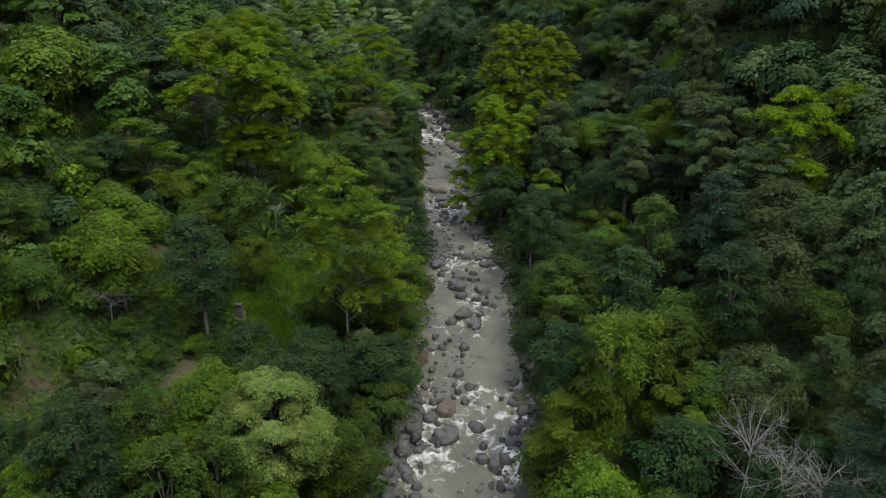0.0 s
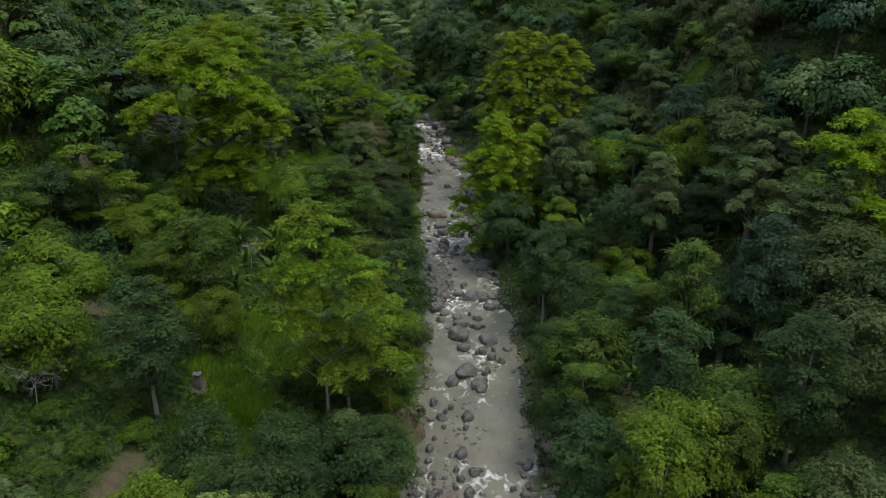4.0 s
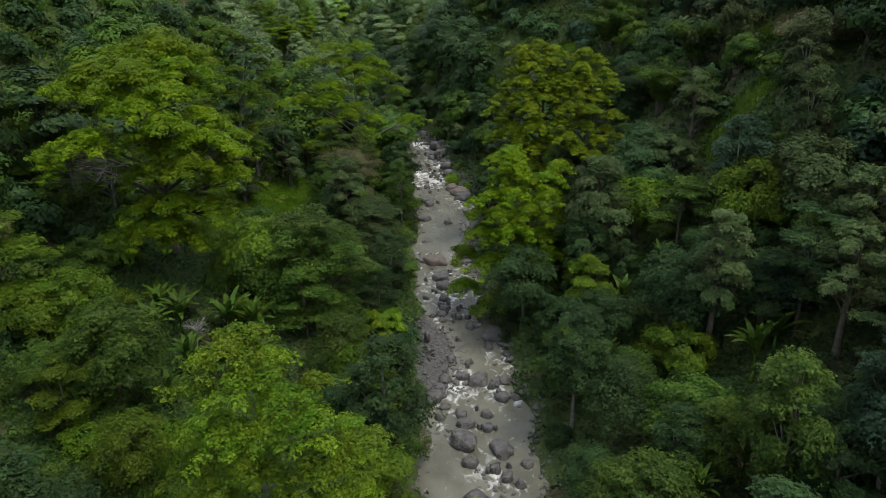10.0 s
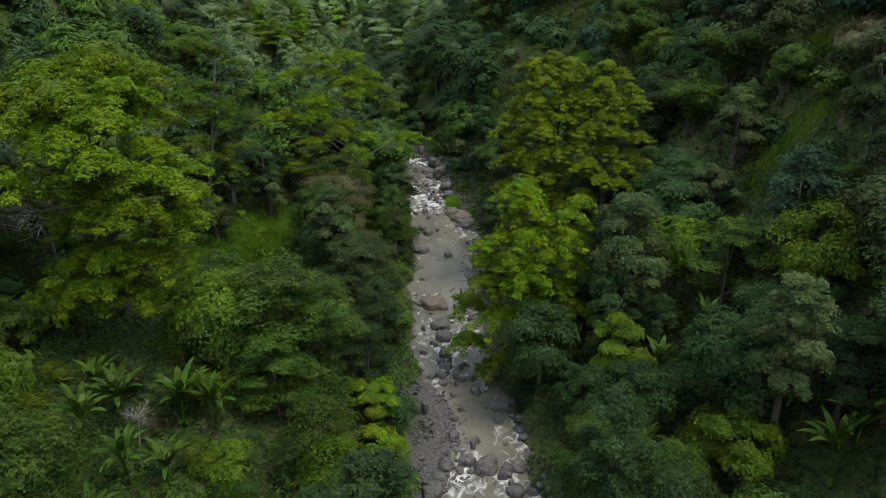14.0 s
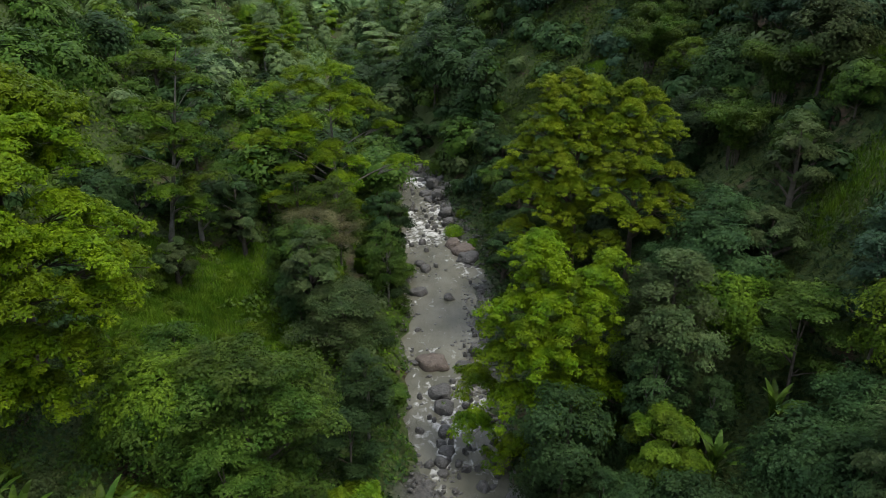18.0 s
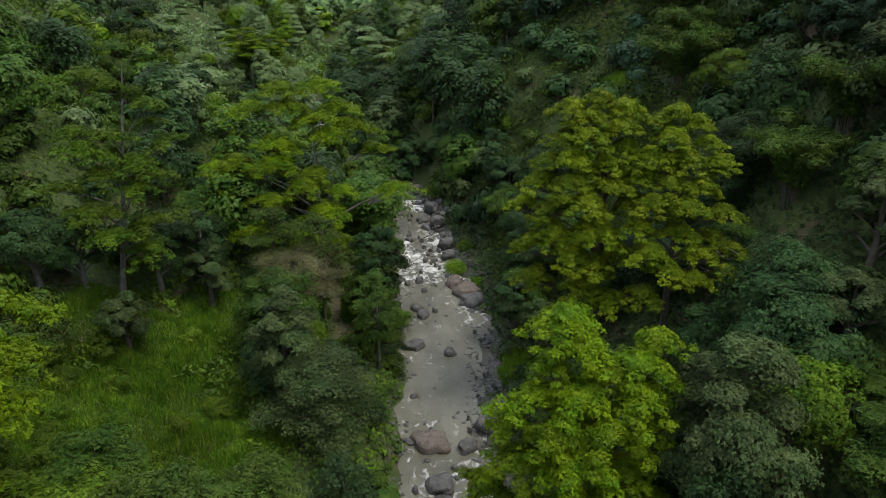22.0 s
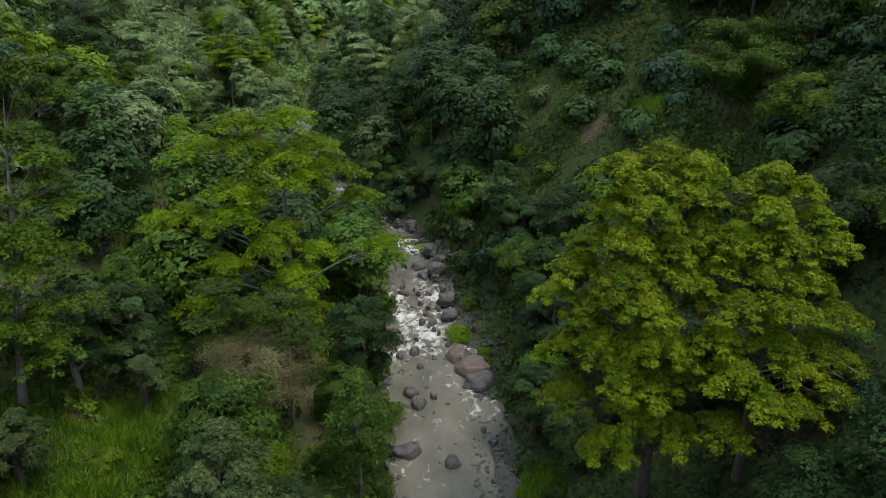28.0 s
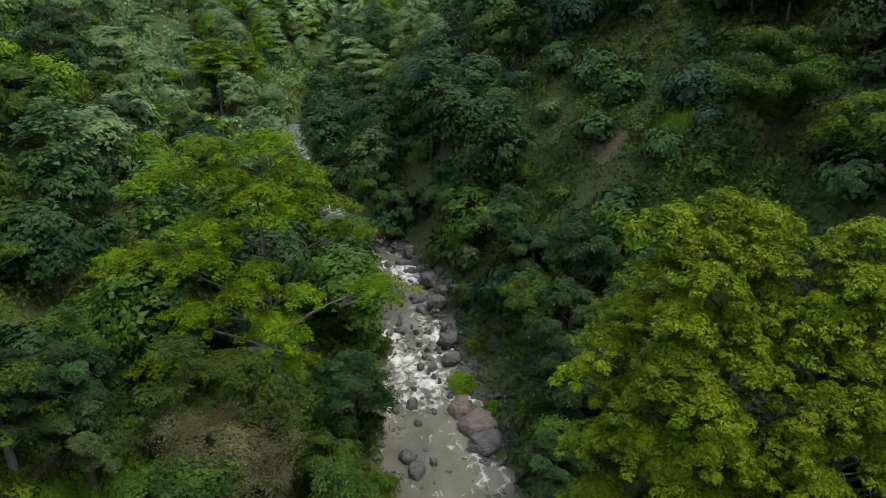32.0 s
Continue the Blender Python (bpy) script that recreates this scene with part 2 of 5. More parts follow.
# ---- the valley: river line, banks and slopes ----
RIVER = [(-400, 30, 5), (-60, 6, 5), (0, -1, 5), (30, -0.5, 5.2), (46, 1.0, 5.3), (59, 3.1, 5.1), (69, 2.9, 4.7), (83, 3.1, 4.9), (102, 1.6, 3.9), (117, 0.2, 3.8),
         (128, 0.7, 4.4), (139, 0.5, 4.8), (146, -0.8, 4.6), (155, -1.9, 3.3), (164, -2.9, 3.1), (172, -4.3, 3.4), (180, -8.5, 3.8), (192, -16, 3.4), (215, -25, 2.6),
         (245, -30.4, 2.0), (256, -31.5, 0.7), (300, -34, 0.7), (420, -30, 0.7), (600, -60, 6), (1000, 40, 6), (5000, 40, 6)]
RY, RX, RW = (np.array(c, float) for c in zip(*RIVER))


def river(y):
    s = sum(np.interp(y + o, RY, RX) for o in (-4.0, 0.0, 4.0)) / 3
    return s + 0.25 * np.sin(y * 0.61), np.interp(y, RY, RW) * (1 + 0.07 * np.sin(y * 0.83) + 0.06 * np.sin(y * 1.9 + 1))


def water_z(y):
    return 0.6 + 0.036 * y + 0.05 * np.maximum(y - 420, 0)


LEFT = [(0, 0), (2, 1.3), (6, 2.2), (20, 6.2), (27, 8.8), (35, 12.5), (52, 24), (100, 62), (220, 130), (500, 190), (5000, 260)]
RIGHT = [(0, 0), (2, 1.3), (6, 2.4), (12, 4.2), (20, 7.5), (32, 14), (44, 22), (60, 34), (100, 66), (220, 140), (500, 190), (5000, 260)]
LX, LZ = (np.array(c, float) for c in zip(*LEFT))
KX, KZ = (np.array(c, float) for c in zip(*RIGHT))


def lumps(x, y):
    """Uneven ground, from a few crossed waves."""
    return (np.sin(x * 0.13 + 1.7 * np.sin(y * 0.071)) * np.cos(y * 0.11 + 1.3 * np.sin(x * 0.067)) + 0.5 * np.sin(x * 0.31 + y * 0.27) * np.cos(y * 0.37 - x * 0.21))


BARS = [(85, 104, -1.25, -0.05, 1.0), (110, 137, 0.62, 1.3, 0.95), (38, 59, -1.4, -0.66, 1.0), (40, 66, 0.84, 1.3, 0.9), (148, 186, 0.66, 1.5, 1.1), (57, 68, -0.75, -0.25, 0.8), (143, 150, -1.3, -0.88, 0.9)]


def gravel(x, y):
    """Where gravel bars rise out of the river: 0 to 1."""
    c, w = river(y)
    t = (x - c) / w
    return np.max([h * np.clip(np.minimum(y - a, b - y) / 3, 0, 1) * np.clip(np.minimum(t - p, q - t) / 0.22, 0, 1) for a, b, p, q, h in BARS], axis=0)


def ground_z(x, y):
    c, w = river(y)
    d = x - c
    out = np.maximum(np.abs(d) - w, 0)
    rise = np.where(d < 0, np.interp(out, LX, LZ), np.interp(out, KX, KZ))
    spur = np.exp(-(((y - 182) / 34) ** 2)) * np.clip(out - 3, 0, 16) * 0.78 * (d > 0)
    shoulder = np.clip((y - 84) / 18, 0, 1) * np.clip((165 - y) / 25, 0, 1) * np.clip(out - 12, 0, 20) * 0.5 * (d > 0)
    spur_left = np.exp(-(((y - 205) / 30) ** 2)) * np.clip(out - 14, 0, 30) * 0.35 * (d < 0)
    bed = -0.9 * np.clip((w - np.abs(d)) / 1.2, 0, 1)
    rough = lumps(x, y) * np.clip((out - 1.5) / 14, 0, 1) * (0.9 + 0.012 * np.minimum(out, 400))
    return water_z(y) + 1.02 * gravel(x, y) * (np.abs(d) < w) + rise + spur + shoulder + spur_left + bed + rough


def axis(lo, a, b, hi, step, grow=1.12):
    mid = list(np.arange(a, b + 0.01, step))
    s, left, right = step, [], []
    v = a
    while v > lo:
        s *= grow
        v -= s
        left.append(v)
    s, v = step, b
    while v < hi:
        s *= grow
        v += s
        right.append(v)
    return np.array(left[::-1] + mid + right)


def grid_mesh(name, gx, gy, gz, material, smooth=True):
    """A sheet from three equal 2D arrays."""
    r, c = gx.shape
    me = bpy.data.meshes.new(name)
    i = (np.arange(r - 1)[:, None] * c + np.arange(c - 1)[None]).ravel()
    me.from_pydata(np.stack([gx.ravel(), gy.ravel(), gz.ravel()], 1).tolist(), [], np.stack([i, i + 1, i + c + 1, i + c], 1).tolist())
    me.materials.append(material)
    me.polygons.foreach_set("use_smooth", [smooth] * len(me.polygons))
    return me


ax, ay = axis(-3500, -58, 58, 3500, 1.3), axis(-900, 18, 205, 4800, 1.5)
gx, gy = np.meshgrid(ax, ay)
gz = ground_z(gx, gy)
me = grid_mesh("ground", gx, gy, gz, GROUND)
EARTH = [(-10.9, 138.5, 0.5), (-10.9, 137.2, 0.5), (-10.8, 135.9, 0.5), (-10.6, 134.6, 0.5), (-10.4, 133.3, 0.5), (-10.3, 132.0, 0.5), (18, 168, 1.5), (17.3, 170.4, 1.1), (21.5, 163.7, 0.9), (40, 149, 3.0), (-43, 93.7, 2.4), (-30.7, 69.2, 1.8),
         (-23.4, 49, 0.9), (-23, 50.5, 0.9), (-22.6, 52, 0.9), (-22.2, 53.5, 0.9), (-20.1, 62.4, 0.8), (-10.3, 133, 0.8), (-10.7, 134.5, 0.8), (-11.1, 136, 0.8), (-11.5, 137.5, 0.8), (-11.8, 139, 0.8), (-12, 140.7, 0.8)]


def bare_earth(x, y, grow=0.0):
    """How bare the soil is, on landslips and along the footpath."""
    return np.max([np.clip(1.6 - 1.2 * np.hypot(x - a, (y - b) * 0.8) / (r + grow), 0, 1) for a, b, r in EARTH], axis=0)


me.attributes.new("bare", "FLOAT", "POINT").data.foreach_set("value", bare_earth(gx, gy).ravel())
me.attributes.new("gravel", "FLOAT", "POINT").data.foreach_set("value", np.clip(gravel(gx, gy) * 1.6, 0, 1).ravel())
ground = tagged(new("ground", me), "steep valley ground of brown soil and green turf", "ground", kind="structure")
# ---- building parts ----
def thing(name, at, label, category, group="", turn=0.0, scale=(1, 1, 1)):
    ob = new(name)
    ob.empty_display_size = 0.3
    ob.location, ob.rotation_euler, ob.scale = at, (0, 0, turn), scale
    return tagged(ob, label, category, group)


def part(name, me, parent, label=""):
    ob = new(name, me)
    ob.parent = parent
    return tagged(ob, label)


def mesh_from(name, verts, faces, material, smooth=False):
    me = bpy.data.meshes.new(name)
    verts, faces = np.asarray(verts, np.float32), np.asarray(faces, np.int32)
    k = faces.shape[1]
    me.vertices.add(len(verts))
    me.vertices.foreach_set("co", verts.ravel())
    me.loops.add(faces.size)
    me.loops.foreach_set("vertex_index", faces.ravel())
    me.polygons.add(len(faces))
    me.polygons.foreach_set("loop_start", np.arange(0, faces.size, k, dtype=np.int32))
    me.polygons.foreach_set("loop_total", np.full(len(faces), k, np.int32))
    me.polygons.foreach_set("use_smooth", np.full(len(faces), smooth))
    me.update(calc_edges=True)
    me.materials.append(material)
    return me


def unit(v):
    return v / np.maximum(np.linalg.norm(v, axis=-1, keepdims=True), 1e-6)


def leaf_arrays(rng, centres, normals, size, slim=0.75):
    """A three-cornered leaf at each centre, about facing its normal."""
    n = len(centres)
    nrm = unit(normals)
    tip = unit(np.cross(nrm, unit(rng.normal(size=(n, 3)))))
    side = np.cross(nrm, tip)
    s = (size * 1.35 * rng.uniform(0.6, 1.4, n))[:, None]
    v = np.stack([centres - tip * s * 0.5 + side * s * slim * 0.5, centres - tip * s * 0.5 - side * s * slim * 0.5, centres + tip * s * 0.6 - nrm * s * 0.15], 1)
    return v.reshape(-1, 3), np.arange(n * 3).reshape(-1, 3)


def scallop(rng, lobes, k, wide=0.60, fat=0.48, droop=0.0):
    """Breaks each lobe up into smaller ones over its upper side."""
    out = []
    for x, y, z, r, h in lobes:
        for j in range(k):
            a = j * 2.399963 + rng.uniform(-0.7, 0.7)
            q = math.sqrt((j + 0.4) / k) * rng.uniform(0.8, 1.2)
            s = r * fat * rng.uniform(0.7, 1.25)
            lift = math.sqrt(max(1 - min(q, 1) ** 2, 0)) * h * 0.7 - droop * q * q * r
            out.append((x + math.cos(a) * q * wide * 1.25 * r, y + math.sin(a) * q * wide * 1.25 * r, z + lift + rng.uniform(-0.12, 0.12) * h, s, s * min(h / r * 1.25, 0.9)))
    return out


def fingers(rng, lobe, k, droop, out):
    """A bough as sprays reaching out from its middle, the longest away from the trunk, their tips hanging."""
    x, y, z, r, h = lobe
    tx, ty = rng.normal(size=2) * 0.16
    away = math.atan2(out[1], out[0])
    made = []
    for j in range(k):
        a = j * 6.2832 / k + rng.uniform(-0.4, 0.4)
        reach = r * (0.92 + 0.22 * math.cos(a - away)) * rng.uniform(0.75, 1.2)
        for m in range(4):
            u = (m + 0.35) / 3.6
            s = r * (0.37 - 0.14 * u) * rng.uniform(0.8, 1.2)
            dx, dy = math.cos(a) * reach * u + rng.normal() * 0.06 * r, math.sin(a) * reach * u + rng.normal() * 0.06 * r
            lift = h * (0.75 - 0.7 * u) - droop * u * u * r + tx * dx + ty * dy + rng.normal() * 0.10 * h
            made.append((x + dx, y + dy, z + lift, s, s * rng.uniform(0.5, 0.75)))
    return made


def clump_points(rng, lobes, count, low=-0.25, inner=0.12, heart=None, jitter=0.18, even=0.0):
    """Points and normals over the shells of lobes (x, y, z, radius, half height); leaves also face away from the heart of the crown."""
    q = np.array(lobes, float)
    share = q[:, 3] ** 2
    own = rng.choice(len(q), count, p=share / share.sum())
    q = q[own]
    d = unit(rng.normal(size=(count, 3)))
    d[:, 2] = np.where(d[:, 2] < low, -d[:, 2], d[:, 2])
    shell = np.where(rng.uniform(size=count) < inner, rng.uniform(0.3, 0.8, count), rng.uniform(0.8, 1.1, count))
    wob = 1 + 0.22 * np.sin(d[:, 0] * 4 + q[:, 0] * 3) * np.cos(d[:, 1] * 5 + q[:, 1] * 2)
    rad = np.stack([q[:, 3], q[:, 3], q[:, 4]], 1)
    pts = q[:, :3] + d * rad * (shell * wob)[:, None]
    nrm = unit(d / rad) + np.array((0, 0, 0.25))
    if heart is not None:
        nrm = (0.5 - 0.35 * even) * nrm + (0.75 + 0.35 * even) * unit(pts - np.array(heart))
    nrm = nrm + rng.normal(size=(count, 3)) * jitter
    return pts, nrm


def tube_arrays(path, radii, sides=6):
    path = np.array(path, float)
    v, f = [], []
    t = np.arange(sides) * 2 * math.pi / sides
    for k, p in enumerate(path):
        d = unit(path[min(k + 1, len(path) - 1)] - path[max(k - 1, 0)])
        a = unit(np.cross(d, (0.31, 0.95, 0.05)))
        b = np.cross(d, a)
        v.append(p + radii[k] * (np.cos(t)[:, None] * a + np.sin(t)[:, None] * b))
    for k in range(len(path) - 1):
        for s in range(sides):
            q = (s + 1) % sides
            f.append((k * sides + s, k * sides + q, (k + 1) * sides + q, (k + 1) * sides + s))
    return np.concatenate(v), np.array(f)


def joined(chunks):
    v, f, o = [], [], 0
    for a, b in chunks:
        v.append(a)
        f.append(b + o)
        o += len(a)
    return np.concatenate(v), np.concatenate(f)


def limb_path(rng, a, b, sag=0.12, n=5):
    a, b = np.array(a, float), np.array(b, float)
    t = np.linspace(0, 1, n)[:, None]
    long = np.linalg.norm(b - a)
    return a + (b - a) * t + (rng.normal(size=3) * long * abs(sag) * 0.4 + np.array((0, 0, -long * sag))) * np.sin(t * math.pi)


def dome_lobes(rng, r, base, top, n, fat=0.42, flat=0.78, lean=(0, 0)):
    """Boughs over an egg-shaped crown, with gaps and an uneven outline."""
    out = []
    half = (top - base) / 2
    n = int(n * min(max((top - base) / (2.3 * r), 1.0), 1.9))
    for k in range(n):
        u = min(-0.7 + 1.75 * (k + 0.5) / n, 0.95)
        a = k * 2.399963 + rng.uniform(-0.5, 0.5)
        ring = math.sqrt(max(1 - u * u, 0.0)) * rng.uniform(0.5, 0.8)
        s = r * fat * rng.uniform(0.7, 1.2) * (1.05 - 0.3 * max(u, 0))
        f = 0.5 + 0.5 * u
        out.append((math.cos(a) * ring * r + lean[0] * f, math.sin(a) * ring * r + lean[1] * f, base + half * (1 + u * 0.8) - 0.1 * s, s, s * flat * rng.uniform(0.75, 1.15)))
    return out


def tier_lobes(rng, r, base, top, n, fat=0.40, flat=0.25, lean=(0, 0)):
    """Flat plates in loose storeys: an umbrella tree."""
    out = []
    for k in range(n):
        u = (k + 0.5) / n
        a = k * 2.399963 + rng.uniform(-0.5, 0.5)
        prof = (1 - u ** 2.4) ** 0.5 * (0.70 + 0.30 * min(1, u * 2.5))
        ring = prof * rng.uniform(0.35, 0.80)
        s = r * fat * rng.uniform(0.75, 1.2) * (1 - 0.15 * u)
        out.append((math.cos(a) * ring * r + lean[0] * u, math.sin(a) * ring * r + lean[1] * u, base + (top - base) * min(u + rng.uniform(-0.04, 0.04), 0.97) - 0.5 * s * flat, s, s * flat * rng.uniform(0.8, 1.25)))
    return out


def grounded(x, y, sink=0.1):
    return (x, y, float(ground_z(np.array(x, float), np.array(y, float))) - sink)


def trunk_line(rng, h, lean):
    return limb_path(rng, (0, 0, -0.6), (lean[0] * 0.7, lean[1] * 0.7, h * 0.88), 0.025, 8)


TRUNK_TAPER = np.array((1.6, 1.05, 0.9, 0.78, 0.64, 0.48, 0.3, 0.07))
TAKEN = []


def hero(kind, x, y, top, r, tint, seed, label, base=0.3, n=14, sub=7, leaves=9000, size=0.23, girth=0.3, bark=None, lean=(0, 0), fat=0.42, flat=None, droop=0.12, boughs=None):
    """A tree of its own shape: trunk, and limbs each with its foliage; top is the height of its tip."""
    rng = np.random.default_rng(seed)
    at = grounded(x, y)
    h = top - at[2]
    bark = bark or BARK
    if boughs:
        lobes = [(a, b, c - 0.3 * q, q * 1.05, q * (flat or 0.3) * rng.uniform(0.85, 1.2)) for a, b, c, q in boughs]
    elif kind == "tier":
        lobes = tier_lobes(rng, r, h * base, h, n, fat, flat or 0.25, lean)
    else:
        lobes = dome_lobes(rng, r, h * base, h, n, fat, flat or 0.78, lean)
    t = thing("tree", at, label, "tree")
    line = trunk_line(rng, h, lean)
    part("trunk", mesh_from("trunk", *tube_arrays(line, girth * TRUNK_TAPER, 9), bark, True), t)
    total = sum(q[3] ** 2 for q in lobes)
    for q in lobes:
        own = fingers(rng, q, sub, droop, q[:2]) if boughs else scallop(rng, [q], sub, droop=droop if kind == "tier" else 0.0)
        f = min(max(0.22, (q[2] - 0.5 * math.hypot(q[0], q[1])) / (h * 0.88)), 0.92)
        k = f * (len(line) - 1)
        start = line[int(k)] + (line[min(int(k) + 1, len(line) - 1)] - line[int(k)]) * (k - int(k))
        chunks = [tube_arrays(limb_path(rng, start, q[:3], -0.07, 6), girth * (1.1 - f) * np.array((0.6, 0.5, 0.4, 0.3, 0.2, 0.06)), 6)]
        for o in own[3::4] if boughs else own:
            a = start * 0.35 + np.array(q[:3]) * 0.65
            chunks.append(tube_arrays(limb_path(rng, a, o[:3], -0.05, 4), girth * (1.1 - f) * np.array((0.22, 0.17, 0.11, 0.04)), 4))
        limb = part("limb", mesh_from("limb", *joined(chunks), bark, True), t)
        size_here = size * 0.82 if size < 0.3 else size
        count = max(60, int(1.5 * leaves * q[3] ** 2 / total))
        part("foliage", mesh_from("foliage", *leaf_arrays(rng, *clump_points(rng, own, count, heart=None if kind == "tier" else (lean[0] * 0.5, lean[1] * 0.5, h * (0.3 + 0.35 * base + 0.1))), size_here), LEAF[tint]), limb)
    TAKEN.append((x, y, r * 0.6))
    return t


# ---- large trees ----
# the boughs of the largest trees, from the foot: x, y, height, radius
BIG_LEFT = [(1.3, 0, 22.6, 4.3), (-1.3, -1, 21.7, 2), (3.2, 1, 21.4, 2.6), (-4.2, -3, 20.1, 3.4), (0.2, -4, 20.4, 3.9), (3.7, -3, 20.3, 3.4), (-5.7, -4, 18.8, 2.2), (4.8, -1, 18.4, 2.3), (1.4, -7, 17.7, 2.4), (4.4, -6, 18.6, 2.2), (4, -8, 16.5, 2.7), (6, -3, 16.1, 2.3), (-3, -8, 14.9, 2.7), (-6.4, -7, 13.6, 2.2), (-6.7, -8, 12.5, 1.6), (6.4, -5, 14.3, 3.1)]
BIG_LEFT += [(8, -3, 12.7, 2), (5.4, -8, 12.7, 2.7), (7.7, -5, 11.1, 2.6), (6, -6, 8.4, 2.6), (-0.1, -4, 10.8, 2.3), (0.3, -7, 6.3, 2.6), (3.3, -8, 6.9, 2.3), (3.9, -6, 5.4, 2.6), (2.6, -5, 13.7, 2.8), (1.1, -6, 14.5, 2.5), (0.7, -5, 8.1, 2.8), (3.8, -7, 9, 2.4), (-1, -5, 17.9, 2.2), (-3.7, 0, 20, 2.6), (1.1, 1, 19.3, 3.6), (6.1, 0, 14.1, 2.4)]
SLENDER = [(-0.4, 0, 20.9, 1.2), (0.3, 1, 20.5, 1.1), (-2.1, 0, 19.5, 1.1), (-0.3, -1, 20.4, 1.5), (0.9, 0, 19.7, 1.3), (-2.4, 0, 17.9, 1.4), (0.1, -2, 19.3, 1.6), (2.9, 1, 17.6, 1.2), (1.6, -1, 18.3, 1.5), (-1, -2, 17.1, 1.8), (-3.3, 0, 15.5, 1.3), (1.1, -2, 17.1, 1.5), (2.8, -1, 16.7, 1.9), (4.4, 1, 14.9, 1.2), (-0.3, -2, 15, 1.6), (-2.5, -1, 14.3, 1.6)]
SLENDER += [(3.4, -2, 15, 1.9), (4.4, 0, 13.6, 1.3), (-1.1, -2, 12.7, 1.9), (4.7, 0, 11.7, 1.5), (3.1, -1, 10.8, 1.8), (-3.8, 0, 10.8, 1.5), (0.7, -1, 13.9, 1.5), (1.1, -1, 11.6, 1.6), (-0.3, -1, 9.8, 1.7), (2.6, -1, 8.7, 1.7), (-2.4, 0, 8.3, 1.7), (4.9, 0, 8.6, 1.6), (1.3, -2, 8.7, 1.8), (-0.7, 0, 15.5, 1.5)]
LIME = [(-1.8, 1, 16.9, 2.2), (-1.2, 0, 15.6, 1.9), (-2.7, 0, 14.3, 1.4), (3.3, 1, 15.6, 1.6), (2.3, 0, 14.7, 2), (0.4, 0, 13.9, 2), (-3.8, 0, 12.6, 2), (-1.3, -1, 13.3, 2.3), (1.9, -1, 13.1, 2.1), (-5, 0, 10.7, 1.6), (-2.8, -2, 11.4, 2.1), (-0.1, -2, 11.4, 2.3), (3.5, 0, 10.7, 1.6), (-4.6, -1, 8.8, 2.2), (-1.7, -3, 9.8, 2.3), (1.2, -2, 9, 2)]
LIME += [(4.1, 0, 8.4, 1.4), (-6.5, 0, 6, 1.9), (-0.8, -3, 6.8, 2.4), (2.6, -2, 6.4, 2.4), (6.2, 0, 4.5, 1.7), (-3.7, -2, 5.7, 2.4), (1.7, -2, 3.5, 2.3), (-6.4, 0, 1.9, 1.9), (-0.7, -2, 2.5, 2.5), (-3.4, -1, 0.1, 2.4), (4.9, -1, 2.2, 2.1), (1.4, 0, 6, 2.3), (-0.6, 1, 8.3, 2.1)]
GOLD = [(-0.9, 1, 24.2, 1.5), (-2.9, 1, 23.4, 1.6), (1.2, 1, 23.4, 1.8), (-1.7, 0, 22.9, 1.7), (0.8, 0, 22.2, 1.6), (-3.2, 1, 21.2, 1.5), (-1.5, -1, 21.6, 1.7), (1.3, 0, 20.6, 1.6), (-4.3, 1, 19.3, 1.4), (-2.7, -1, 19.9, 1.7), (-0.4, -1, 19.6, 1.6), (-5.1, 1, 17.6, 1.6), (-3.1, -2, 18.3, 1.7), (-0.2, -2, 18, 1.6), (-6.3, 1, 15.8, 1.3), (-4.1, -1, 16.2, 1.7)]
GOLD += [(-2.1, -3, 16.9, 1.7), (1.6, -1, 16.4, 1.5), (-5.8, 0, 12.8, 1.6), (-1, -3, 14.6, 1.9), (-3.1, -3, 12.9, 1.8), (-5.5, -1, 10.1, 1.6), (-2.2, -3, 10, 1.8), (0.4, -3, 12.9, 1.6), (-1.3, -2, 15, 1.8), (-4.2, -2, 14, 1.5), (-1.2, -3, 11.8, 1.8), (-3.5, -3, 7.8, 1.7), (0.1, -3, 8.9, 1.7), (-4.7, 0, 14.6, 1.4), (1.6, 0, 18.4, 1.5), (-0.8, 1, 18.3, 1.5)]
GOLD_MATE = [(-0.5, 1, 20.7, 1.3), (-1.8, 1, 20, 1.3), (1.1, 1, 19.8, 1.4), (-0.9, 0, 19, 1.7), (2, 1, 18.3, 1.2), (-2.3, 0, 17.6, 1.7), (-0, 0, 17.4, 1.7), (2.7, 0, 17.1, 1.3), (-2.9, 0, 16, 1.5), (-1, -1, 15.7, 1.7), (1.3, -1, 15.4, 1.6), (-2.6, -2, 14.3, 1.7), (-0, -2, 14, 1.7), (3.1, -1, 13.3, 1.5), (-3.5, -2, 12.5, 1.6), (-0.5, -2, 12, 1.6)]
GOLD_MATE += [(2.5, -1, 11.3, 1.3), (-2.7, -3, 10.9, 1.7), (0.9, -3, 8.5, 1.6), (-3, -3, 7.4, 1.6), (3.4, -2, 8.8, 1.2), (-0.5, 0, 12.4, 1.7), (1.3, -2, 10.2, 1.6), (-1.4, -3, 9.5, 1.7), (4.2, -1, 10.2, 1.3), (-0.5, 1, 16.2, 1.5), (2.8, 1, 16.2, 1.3)]
